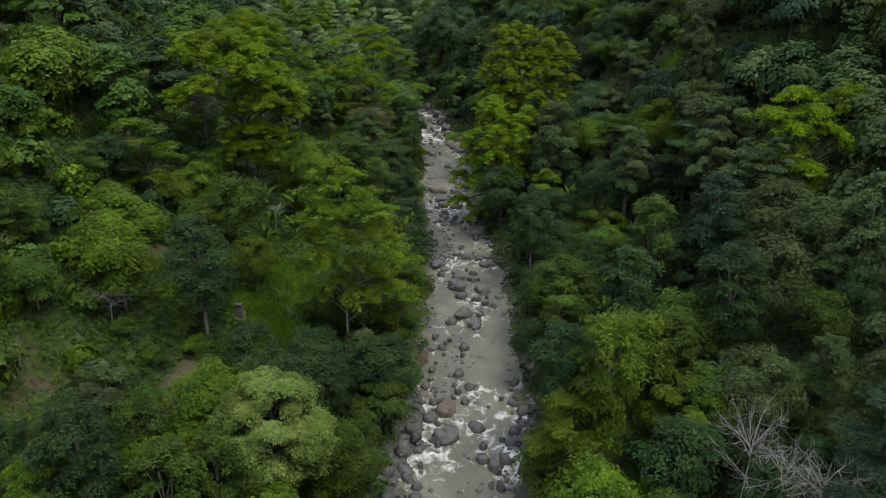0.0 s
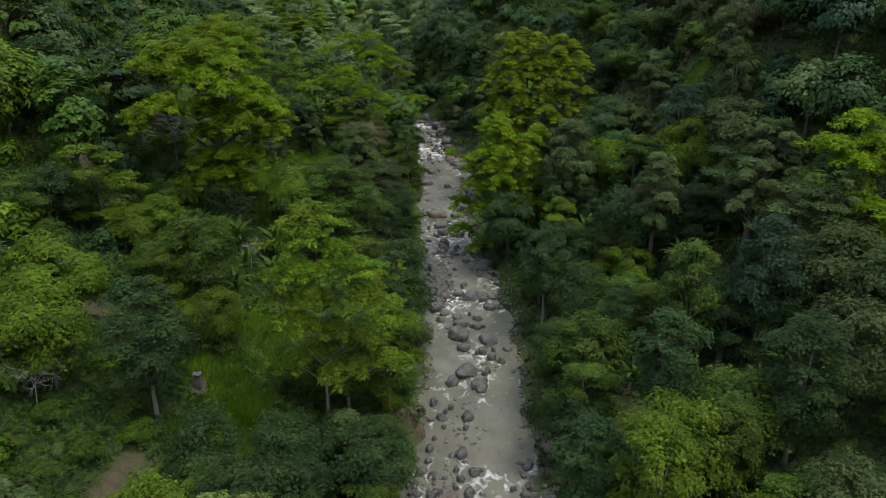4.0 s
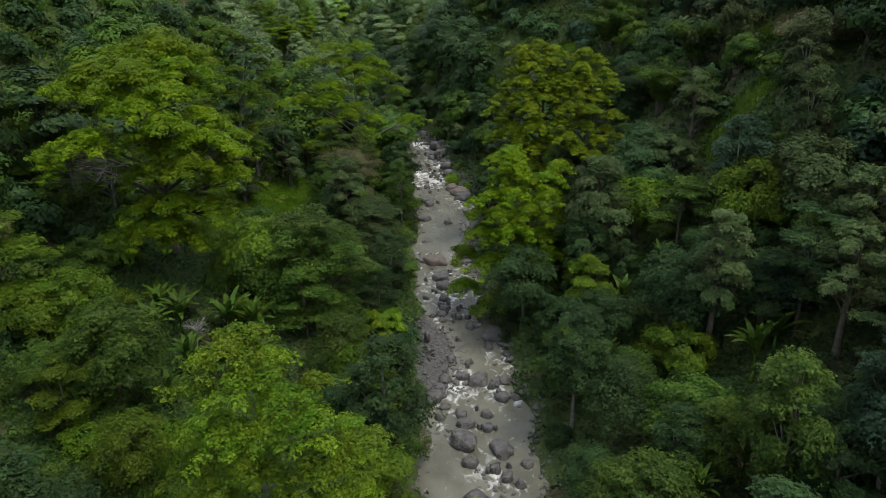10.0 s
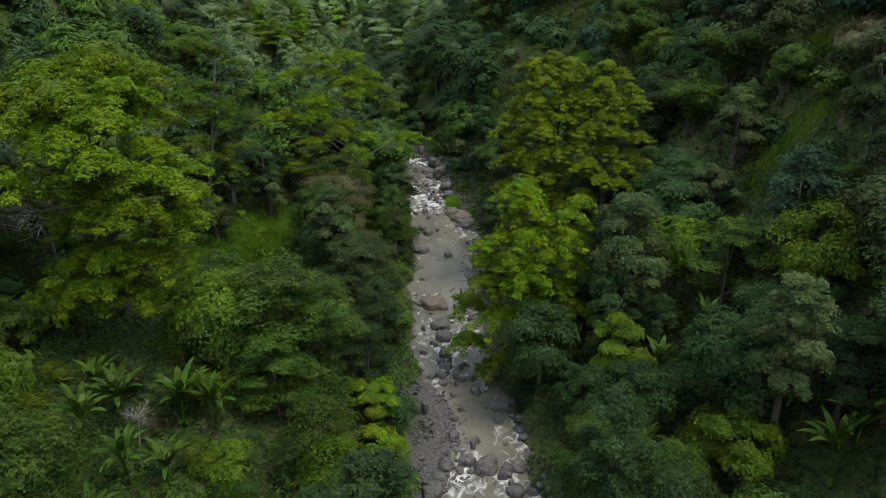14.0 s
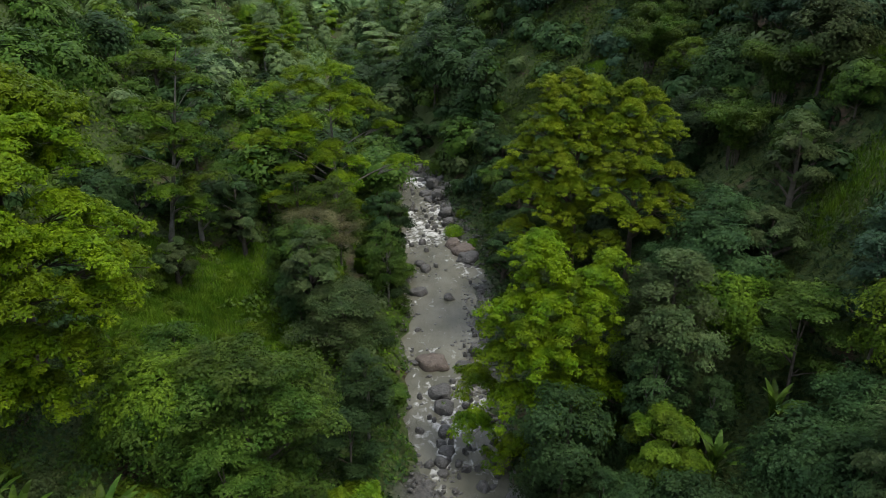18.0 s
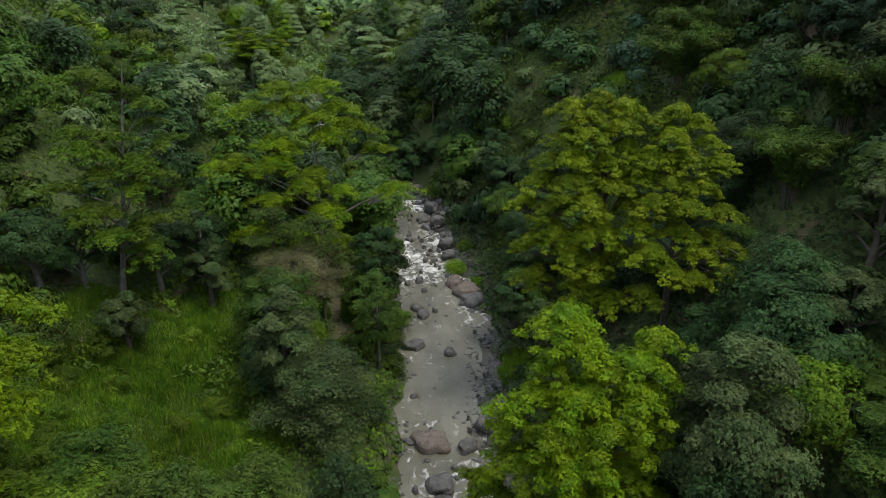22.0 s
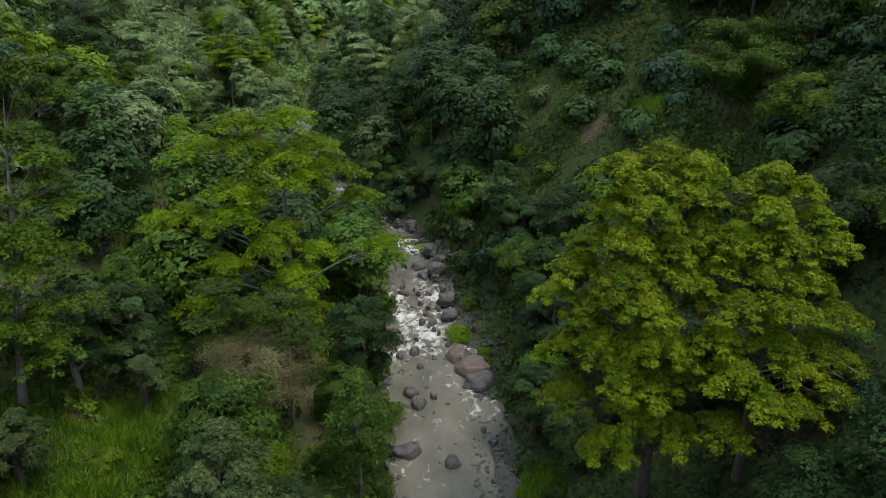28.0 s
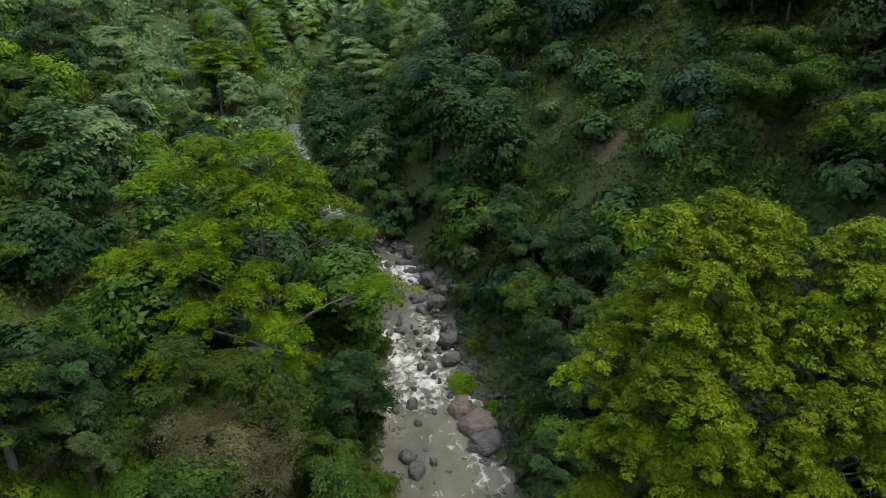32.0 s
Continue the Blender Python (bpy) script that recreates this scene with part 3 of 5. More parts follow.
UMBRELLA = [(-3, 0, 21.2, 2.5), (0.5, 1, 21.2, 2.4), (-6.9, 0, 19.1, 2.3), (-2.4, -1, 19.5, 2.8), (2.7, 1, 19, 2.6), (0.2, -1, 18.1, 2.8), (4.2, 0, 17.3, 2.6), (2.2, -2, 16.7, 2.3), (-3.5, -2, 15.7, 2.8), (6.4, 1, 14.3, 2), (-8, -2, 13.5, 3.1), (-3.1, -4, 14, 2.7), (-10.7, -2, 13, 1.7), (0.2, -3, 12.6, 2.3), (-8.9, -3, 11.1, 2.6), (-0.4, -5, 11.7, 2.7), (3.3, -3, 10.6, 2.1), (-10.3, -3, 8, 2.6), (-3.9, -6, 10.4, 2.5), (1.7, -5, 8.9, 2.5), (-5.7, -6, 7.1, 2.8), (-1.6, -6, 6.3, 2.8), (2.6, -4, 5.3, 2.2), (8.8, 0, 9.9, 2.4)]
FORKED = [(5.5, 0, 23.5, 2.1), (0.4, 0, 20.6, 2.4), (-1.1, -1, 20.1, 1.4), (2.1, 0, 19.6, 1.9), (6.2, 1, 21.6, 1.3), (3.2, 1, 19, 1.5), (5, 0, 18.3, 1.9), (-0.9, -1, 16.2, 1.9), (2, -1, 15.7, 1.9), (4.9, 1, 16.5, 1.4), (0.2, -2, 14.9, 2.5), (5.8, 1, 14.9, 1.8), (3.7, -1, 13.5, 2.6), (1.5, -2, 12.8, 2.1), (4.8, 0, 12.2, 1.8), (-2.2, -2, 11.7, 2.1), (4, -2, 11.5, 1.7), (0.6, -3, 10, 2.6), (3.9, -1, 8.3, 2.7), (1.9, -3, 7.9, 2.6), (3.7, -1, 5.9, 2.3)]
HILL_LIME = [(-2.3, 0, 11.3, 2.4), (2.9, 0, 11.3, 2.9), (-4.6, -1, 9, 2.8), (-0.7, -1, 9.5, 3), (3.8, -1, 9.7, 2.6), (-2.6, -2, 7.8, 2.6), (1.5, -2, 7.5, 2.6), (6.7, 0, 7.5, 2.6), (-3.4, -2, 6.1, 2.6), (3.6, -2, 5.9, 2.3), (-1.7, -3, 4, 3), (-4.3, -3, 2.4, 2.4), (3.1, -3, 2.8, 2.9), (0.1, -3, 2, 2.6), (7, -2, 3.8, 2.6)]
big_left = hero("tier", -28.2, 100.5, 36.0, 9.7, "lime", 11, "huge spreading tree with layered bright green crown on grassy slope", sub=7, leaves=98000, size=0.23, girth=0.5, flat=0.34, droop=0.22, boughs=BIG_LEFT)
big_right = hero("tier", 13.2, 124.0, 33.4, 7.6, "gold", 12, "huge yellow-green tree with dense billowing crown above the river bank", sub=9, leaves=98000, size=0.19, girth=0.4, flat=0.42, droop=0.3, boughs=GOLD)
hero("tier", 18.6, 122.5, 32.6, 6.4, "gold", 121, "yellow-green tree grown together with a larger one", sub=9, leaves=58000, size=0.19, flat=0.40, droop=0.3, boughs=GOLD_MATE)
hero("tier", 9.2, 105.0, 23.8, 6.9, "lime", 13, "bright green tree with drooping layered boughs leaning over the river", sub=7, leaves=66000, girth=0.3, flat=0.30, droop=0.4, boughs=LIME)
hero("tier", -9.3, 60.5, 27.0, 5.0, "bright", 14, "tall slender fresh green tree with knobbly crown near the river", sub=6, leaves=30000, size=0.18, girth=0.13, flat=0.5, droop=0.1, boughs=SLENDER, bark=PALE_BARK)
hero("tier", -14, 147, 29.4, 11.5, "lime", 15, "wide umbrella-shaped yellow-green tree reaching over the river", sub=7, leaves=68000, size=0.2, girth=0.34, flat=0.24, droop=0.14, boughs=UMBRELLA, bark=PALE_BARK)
hero("dome", -6.6, 140, 16.3, 2.9, "deep", 16, "small dark dense tree at the water's edge", 0.1, 12, 6, 7000, girth=0.2)
hero("dome", 8.6, 176.5, 19.8, 3.9, "fresh", 17, "round green tree on the wooded spur", 0.15, 12, 6, 7000)
hero("dome", 2.6, 177, 17.5, 3.0, "mid", 170, "round mid-green tree above the river bend", 0.15, 10, 6, 5000, lean=(-0.5, 0))
hero("dome", -13.2, 130.6, 16.8, 4.9, "brown", 18, "half withered bush with brownish sparse leaves", 0.50, 26, 9, 22000, size=0.10, girth=0.2, bark=PALE_BARK, fat=0.34, flat=0.7)
hero("dome", -11.8, 41, 16.6, 4.3, "pale", 19, "pale sage-green round tree with fine leaves", 0.1, 40, 12, 44000, size=0.16, fat=0.33)
hero("dome", -18.3, 38.5, 13.2, 3.6, "fresh", 20, "round green tree beside a pale sage tree", 0.12, 14, 7, 11000)
hero("dome", -10.5, 33.5, 12.5, 4.0, "fresh", 201, "leafy green tree below a pale sage tree", 0.12, 14, 7, 11000)
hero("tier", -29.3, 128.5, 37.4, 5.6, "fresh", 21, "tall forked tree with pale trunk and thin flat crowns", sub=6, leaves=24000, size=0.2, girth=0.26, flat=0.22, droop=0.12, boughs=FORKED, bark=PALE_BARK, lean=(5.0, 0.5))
hero("dome", 21.0, 114, 17.5, 3.2, "deep", 23, "dark round tree in the shade of the slope", 0.15, 12, 7, 8000)
hero("dome", 16.3, 102.5, 24.2, 4.0, "silver", 231, "grey-green tree beside a bright green tree", 0.15, 18, 8, 14000)
hero("dome", 29.4, 114.5, 30.8, 2.9, "silver", 24, "small silvery pale tree standing out from dark slope", 0.1, 10, 6, 5000)
hero("dome", 41.2, 112.4, 36.4, 5.2, "brown", 25, "large brownish thinly leaved tree on the slope", 0.02, 18, 7, 14000)
hero("tier", -25.5, 314, 27.5, 8.5, "bright", 26, "tall bright tree far up the valley", 0.35, 14, 6, 4500, size=0.55)
for x, y, top, r, seed in ((-44, 240, 25.5, 5.0, 27), (-47.5, 247, 27.5, 5.5, 28), (-41, 249, 26.5, 4.5, 29), (-51, 254, 25.5, 5.0, 30)):
    hero("tier", x, y, top, r, "lime", seed, "flat-topped pale-trunked tree far up the valley", 0.62, 9, 7, 4500, size=0.36, girth=0.3, bark=PALE_BARK, flat=0.2)
hero("dome", -38, 180, 27.5, 4.2, "deep", 281, "dark round tree on the grassy hillside", 0.15, 12, 6, 5000, size=0.3)
hero("dome", -31, 188, 23.5, 3.2, "deep", 282, "dark round tree above the river bend", 0.15, 10, 6, 4500, size=0.3)
hero("dome", -45, 172, 32.0, 4.6, "mid", 283, "spreading tree high on the grassy hillside", 0.2, 12, 6, 5000, size=0.3)
hero("dome", -52, 196, 37.0, 5.2, "deep", 284, "dark tree at the top of the open hillside", 0.2, 12, 6, 5000, size=0.3)
hero("dome", -24, 198, 20.5, 3.4, "haze_pale", 285, "round tree by the river bend, its green paled for haze", 0.15, 10, 6, 4500, size=0.3)
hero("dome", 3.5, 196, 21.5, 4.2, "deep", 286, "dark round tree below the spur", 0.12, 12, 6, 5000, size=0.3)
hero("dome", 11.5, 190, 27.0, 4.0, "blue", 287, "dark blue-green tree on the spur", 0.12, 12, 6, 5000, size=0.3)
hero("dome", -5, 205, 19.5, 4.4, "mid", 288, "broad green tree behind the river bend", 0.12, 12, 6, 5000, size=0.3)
hero("tier", -17, 262, 24.5, 6.5, "haze_pale", 289, "tall tree up the valley, its green paled for haze", 0.3, 11, 7, 4500, size=0.4)
hero("dome", -30.8, 63.4, 22.1, 4.6, "fresh", 31, "round bright tree on the open hillside", 0.2, 15, 7, 11000)
hero("dome", 12.4, 52.2, 11.9, 3.3, "fresh", 32, "round fresh green tree near the bank", 0.1, 13, 7, 10000)
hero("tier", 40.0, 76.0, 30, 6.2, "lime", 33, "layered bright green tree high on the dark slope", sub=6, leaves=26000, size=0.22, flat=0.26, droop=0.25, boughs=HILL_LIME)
hero("tier", 11.4, 61.6, 12.3, 3.4, "mid", 34, "pale-trunked tree over the river bank", 0.25, 11, 7, 7000, bark=PALE_BARK)
hero("dome", -7.4, 57, 10.5, 2.9, "silver", 35, "dense grey-green tree at the river's edge", 0.1, 12, 7, 9000)
hero("dome", -5.8, 51.5, 8.8, 2.8, "mid", 351, "leafy tree hanging over the boulders", 0.1, 11, 7, 8000, lean=(0.6, 0))
hero("dome", -23.2, 33.4, 16, 2.6, "fresh", 36, "yellowish green tree among bushes", 0.15, 11, 6, 7000)
hero("dome", 18.3, 44, 13.5, 3.3, "fresh", 37, "round leafy tree below the slope", 0.12, 12, 7, 9000)
hero("dome", 24.3, 67, 16.4, 2.8, "deep", 38, "dark round tree on the lower slope", 0.15, 11, 7, 7000)
hero("dome", 33.2, 54, 24, 1.8, "silver", 39, "narrow silvery tree standing above the canopy", 0.25, 12, 6, 6000)
hero("dome", -24.6, 43.7, 15.6, 2.8, "silver", 40, "grey-green tree beside the footpath", 0.12, 11, 7, 8000)
hero("dome", 14.6, 95.2, 15.6, 2.7, "fresh", 41, "small round bright tree behind the bank", 0.1, 11, 7, 8000)
hero("tier", -12.8, 95.2, 20.4, 6.2, "mid", 42, "broad dark tree with layered boughs beside the clearing", 0.1, 20, 9, 22000, flat=0.35)
hero("tier", -9.2, 115.8, 14.2, 5.4, "silver", 43, "wide grey-green tree with visible branches by the river", 0.25, 18, 8, 17000, size=0.17, girth=0.2, bark=PALE_BARK, flat=0.34)
hero("dome", -12.2, 117.6, 19.6, 2.8, "silver", 44, "pale sage tree beside a withered bush", 0.15, 13, 7, 9000)
hero("dome", -26.7, 123, 16.4, 2.2, "silver", 45, "small grey tree above the meadow", 0.15, 9, 6, 5000)
hero("tier", 27.4, 103.4, 19.5, 3.4, "mid", 46, "layered green tree on the slope", 0.2, 12, 7, 8000)
hero("dome", 31.0, 146, 33.0, 3.5, "fresh", 47, "open fresh green tree on the steep hillside", 0.25, 13, 6, 6000, bark=PALE_BARK)
hero("dome", -22.3, 132, 17, 2.4, "silver", 48, "small grey-green tree in the shade", 0.15, 9, 6, 5000)
hero("dome", 20.3, 84.7, 12.9, 3.4, "fresh", 49, "spreading low green tree among bananas", 0.1, 12, 7, 10000)
hero("dome", 11.3, 86.4, 11.4, 3.5, "mid", 50, "leafy tree over the river bank", 0.1, 13, 7, 10000)
hero("dome", 27.3, 85.5, 18, 2.2, "deep", 51, "dark round tree on the slope", 0.2, 10, 6, 6000)
hero("dome", 23, 85.5, 24.2, 2.6, "silver", 52, "tall silvery tree on the slope", 0.25, 13, 6, 8000)
hero("dome", 26.7, 111, 23.4, 2.9, "silver", 53, "tall silvery tree in dark forest", 0.25, 13, 6, 7000)
hero("dome", 31, 80, 24.5, 3.0, "silver", 54, "silvery leaved tree in dark forest", 0.25, 13, 6, 7000)
hero("dome", 35, 87, 27, 2.8, "silver", 55, "tall grey-leaved tree in dark forest", 0.25, 13, 6, 7000)
hero("dome", -4.6, 84, 8.6, 2.3, "fresh", 56, "small leafy tree on the grassy bank", 0.1, 9, 7, 7000)
hero("dome", -5.4, 108, 9.8, 2.2, "mid", 57, "small leafy tree leaning to the river", 0.1, 9, 7, 6000, lean=(0.8, 0))
hero("tier", -7.0, 131.5, 11.4, 3.0, "mid", 58, "small dark tree with branches over the water", 0.2, 10, 7, 6000, lean=(1.6, 0))


for x, y, top, r, seed in ((-6.0, 71.5, 9.2, 2.6, 561), (-5.6, 77.0, 9.0, 2.4, 562), (-6.4, 81.0, 10.2, 2.6, 563), (-5.2, 89.0, 8.8, 2.2, 564), (-6.0, 94.5, 9.6, 2.4, 565)):
    hero("dome", x, y, top, r, "bright", seed, "bright green leafy bush on the grassy river bank", 0.05, 11, 7, 8000, girth=0.12)
hero("dome", -13.0, 124.6, 13.6, 3.0, "fresh", 59, "leafy green tree below a withered bush", 0.1, 12, 7, 9000)
hero("dome", -7.6, 134.6, 12.6, 2.6, "mid", 60, "green bush beside a dirt track", 0.1, 10, 7, 7000)
for x, y, top, r, tint, seed in ((-4.2, 184.0, 15.5, 3.2, "deep", 61), (-8.6, 191.0, 15.0, 3.2, "mid", 62), (0.6, 181.0, 16.0, 3.0, "deep", 63)):
    hero("dome", x, y, top, r, tint, seed, "dark leafy tree on the bank of the river bend", 0.08, 12, 6, 5000, size=0.28)
for x, y, top, r, tint, seed in ((9.6, 140.0, 17.5, 3.2, "deep", 64), (10.4, 147.0, 18.5, 3.5, "deep", 65), (8.4, 153.5, 16.0, 2.9, "mid", 66), (9.2, 160.5, 18.0, 3.4, "deep", 67), (13.4, 154.0, 21.0, 3.9, "deep", 68), (14.5, 142.5, 21.0, 3.4, "mid", 69), (7.2, 133.6, 13.0, 2.6, "deep", 70)):
    hero("dome", x, y, top, r, tint, seed, "dense dark green tree on the steep river bank", 0.06, 15, 7, 8000, size=0.24)
# Trees behind the clearing, with the forest shade put into their leaf colour.
for x, y, top, r, seed in ((-34.0, 124.5, 23.0, 3.4, 71), (-31.5, 127.0, 21.5, 3.0, 72), (-26.8, 131.6, 20.5, 3.2, 73), (-23.4, 134.4, 20.0, 3.0, 74)):
    hero("dome", x, y, top, r, "deep", seed, "leafy tree behind the grassy clearing, darkened for forest shade", 0.2, 13, 7, 8000, bark=PALE_BARK)
TAKEN.extend([(-8.6, 112.0, 4.0), (-11.5, 125.5, 3.0), (-9.5, 127.5, 2.0)])


# ---- river stones ----
def lump(seed, rough, level):
    bm = bmesh.new()
    bmesh.ops.create_icosphere(bm, subdivisions=level, radius=0.5)
    for v in bm.verts:
        q = v.co * 2.2 + Vector((seed * 7.3, seed * 1.9, 0))
        cut = noise.noise(q) * 0.42 + noise.noise(q * 2.3) * 0.2 + abs(noise.noise(q * 4.7)) * 0.16
        v.co *= 1 + cut * rough
        v.co.z = max(min(v.co.z, 0.34), -0.4)
    return bm


STONES = {}
for material in (STONE, RED_STONE):
    for k in range(10):
        bm = lump(k + 1, 1.0, 3 if k < 5 else 2)
        me = bpy.data.meshes.new("boulder")
        bm.to_mesh(me)
        bm.free()
        me.materials.append(material)
        me.polygons.foreach_set("use_smooth", [True] * len(me.polygons))
        STONES[material, k] = me
stone_rng = np.random.default_rng(77)
BOULDERS = []


def boulder(x, y, size, material=STONE, moss=False):
    k = int(stone_rng.integers(5)) + (5 if size < 1.5 else 0)
    low = min(float(ground_z(np.array(x), np.array(y))), float(water_z(y)))
    lift = max(float(ground_z(np.array(x), np.array(y))), float(water_z(y))) + size * 0.12
    BOULDERS.append((x, y, size))
    words = "reddish lichen-stained boulder" if material == RED_STONE else "mossy grey boulder" if moss else "smooth grey boulder"
    where = " lying in the river" if size < 1.6 else " standing out of the rapids"
    ob = tagged(new("boulder", STONES[material, k]), words + where, "boulder", "river boulders")
    tall = max(size * stone_rng.uniform(0.6, 0.9), (lift - low) * 1.5)
    ob.location, ob.rotation_euler, ob.scale = (x, y, lift - size * 0.08), (0, 0, stone_rng.uniform(0, 6.28)), (size * 1.1, size * stone_rng.uniform(0.8, 1.0), tall)
    if moss:
        rng = np.random.default_rng(int(y * 10))
        d = unit(rng.normal(size=(500, 3)))
        d[:, 2] = np.abs(d[:, 2])
        pad = new("moss_pad", mesh_from("moss_pad", *leaf_arrays(rng, d * np.array((0.40, 0.40, 0.34)), d + rng.normal(size=(500, 3)) * 0.3, 0.09), LEAF["grass"]))
        pad.parent = ob


boulder(4.4, 48.7, 1.5)
boulder(3.4, 49.3, 1.0)
boulder(-3.5, 50.0, 1.4)
boulder(-2.2, 50.5, 1.0)
boulder(3.5, 50.9, 0.8)
boulder(-2.4, 51.5, 0.9)
boulder(-3.5, 51.5, 1.3)
boulder(6.0, 51.6, 1.3)
boulder(0.2, 52.4, 2.5)
boulder(6.6, 53.2, 1.3)
boulder(3.1, 53.6, 1.4)
boulder(7.5, 56.2, 1.4)
boulder(0.2, 56.2, 2.0, RED_STONE)
boulder(6.6, 57.3, 1.0)
boulder(2.1, 57.5, 1.1)
boulder(2.6, 59.9, 0.9)
boulder(-1.7, 60.1, 1.0)
boulder(9.0, 61.3, 2.1, RED_STONE)
boulder(1.6, 62.1, 1.1)
boulder(-0.1, 67.0, 1.1)
boulder(2.3, 67.3, 1.3, moss=True)
boulder(3.6, 72.0, 1.6)
boulder(1.0, 72.6, 1.4)
boulder(2.4, 74.4, 2.3, moss=True)
boulder(6.9, 78.8, 1.0)
boulder(2.2, 78.9, 1.3)
boulder(4.9, 80.5, 2.1)
boulder(1.8, 81.6, 2.5)
boulder(-1.8, 81.6, 1.7, RED_STONE)
boulder(2.0, 84.0, 1.5)
boulder(-0.3, 84.9, 1.0)
boulder(4.0, 85.3, 1.2)
boulder(1.6, 85.3, 1.0)
boulder(0.2, 86.5, 1.0)
boulder(-0.8, 87.7, 1.7)
boulder(5.5, 87.8, 1.3)
boulder(-0.4, 89.6, 1.4)
boulder(6.0, 90.6, 1.1)
boulder(3.4, 90.7, 1.9)
boulder(0.2, 90.9, 1.4)
boulder(1.9, 91.3, 1.3)
boulder(6.9, 94.3, 0.9)
boulder(0.9, 94.7, 1.2)
boulder(6.7, 95.3, 0.9)
boulder(6.9, 96.6, 1.1)
boulder(5.8, 99.2, 2.5)
boulder(3.1, 101.0, 1.1)
boulder(-0.0, 102.6, 1.0)
boulder(-1.1, 103.5, 0.8)
boulder(-0.1, 103.7, 1.2)
boulder(0.3, 105.0, 1.3)
boulder(0.2, 107.5, 1.4)
boulder(1.8, 109.7, 1.4)
boulder(0.1, 111.0, 1.8, moss=True)
boulder(-0.1, 113.2, 2.2)
boulder(2.1, 117.5, 1.6)
boulder(4.0, 118.1, 0.8)
boulder(-1.0, 118.1, 2.9, RED_STONE)
boulder(-2.7, 118.3, 0.9)
boulder(3.7, 119.6, 1.7)
boulder(-2.6, 124.6, 0.7)
boulder(0.8, 131.8, 1.3)
boulder(-2.7, 133.1, 2.0)
boulder(-2.0, 139.4, 1.5)
boulder(-0.7, 140.4, 0.6)
boulder(-2.7, 141.0, 1.4)
boulder(3.5, 142.6, 2.8)
boulder(-5.3, 142.7, 0.9)
boulder(-5.6, 143.4, 1.1)
boulder(-2.0, 145.3, 0.7)
boulder(3.1, 145.0, 3.1, RED_STONE)
boulder(1.6, 147.2, 2.4, RED_STONE)
boulder(-2.6, 147.7, 1.0)
boulder(-2.6, 148.1, 1.0)
boulder(-0.8, 153.5, 1.0)
boulder(-1.9, 153.6, 0.8)
boulder(1.0, 154.5, 1.6)
boulder(0.7, 157.3, 1.8)
boulder(-0.3, 164.6, 1.8)
boulder(-1.9, 165.0, 1.8)
boulder(-2.3, 167.2, 1.6)
boulder(-2.3, 167.8, 1.9)
boulder(0.7, 168.6, 1.9)
boulder(-1.2, 170.3, 1.9)
boulder(-3.4, 174.8, 1.4)
boulder(-4.3, 177.2, 1.8)


def stones_along(y0, y1, t0, t1, count, lo, hi, seed):
    """Loose boulders strewn over a stretch of the river; t runs from bank (-1) to bank (1)."""
    rng = np.random.default_rng(seed)
    for _ in range(count):
        y = rng.uniform(y0, y1)
        c, w = river(np.array(y))
        boulder(float(c + w * rng.uniform(t0, t1)), y, lo + (hi - lo) * rng.uniform() ** 2)


stones_along(44, 58, -1.15, -0.45, 24, 0.5, 1.5, 1)
stones_along(44, 64, 0.62, 1.1, 20, 0.5, 1.4, 2)
stones_along(56, 70, -0.9, -0.1, 18, 0.4, 0.9, 3)
stones_along(72, 84, -0.3, 0.6, 14, 0.4, 1.0, 4)
stones_along(86, 104, -1.1, 0.1, 26, 0.4, 1.1, 5)
stones_along(86, 116, 0.5, 1.1, 20, 0.4, 1.3, 6)
stones_along(103, 116, -0.8, 0.6, 16, 0.4, 1.0, 7)
stones_along(114, 136, 0.5, 1.1, 24, 0.35, 0.8, 8)
stones_along(146, 164, -1.0, 0.9, 32, 0.35, 0.9, 9)
stones_along(146, 180, 0.85, 1.5, 26, 0.6, 1.8, 10)
stones_along(142, 150, -1.2, -0.8, 10, 0.4, 0.9, 11)
stones_along(165, 190, -0.8, 0.9, 14, 0.5, 1.1, 12)


def cobble_bed(spans, seed):
    """Pebbles and cobbles too many to count, as one mesh."""
    rng = np.random.default_rng(seed)
    shapes = []
    for k in range(4):
        bm = lump(k + 11, 0.8, 1)
        shapes.append((np.array([v.co[:] for v in bm.verts]), np.array([[v.index for v in f.verts] for f in bm.faces])))
        bm.free()
    chunks = []
    for y0, y1, t0, t1, count, lo, hi in spans:
        for _ in range(count):
            y = rng.uniform(y0, y1)
            c, w = river(np.array(y))
            x = float(c + w * rng.uniform(t0, t1))
            s = rng.uniform(lo, hi)
            v, f = shapes[int(rng.integers(4))]
            a = rng.uniform(0, 6.28)
            spin = np.array(((math.cos(a), -math.sin(a), 0), (math.sin(a), math.cos(a), 0), (0, 0, 1)))
            z = max(float(ground_z(np.array(x), np.array(y))), float(water_z(y)) - 0.02)
            chunks.append(((v * np.array((s * 1.2, s, s * 0.8))) @ spin.T + np.array((x, y, z + s * 0.1)), f))
    return mesh_from("cobbles", *joined(chunks), STONE, True)


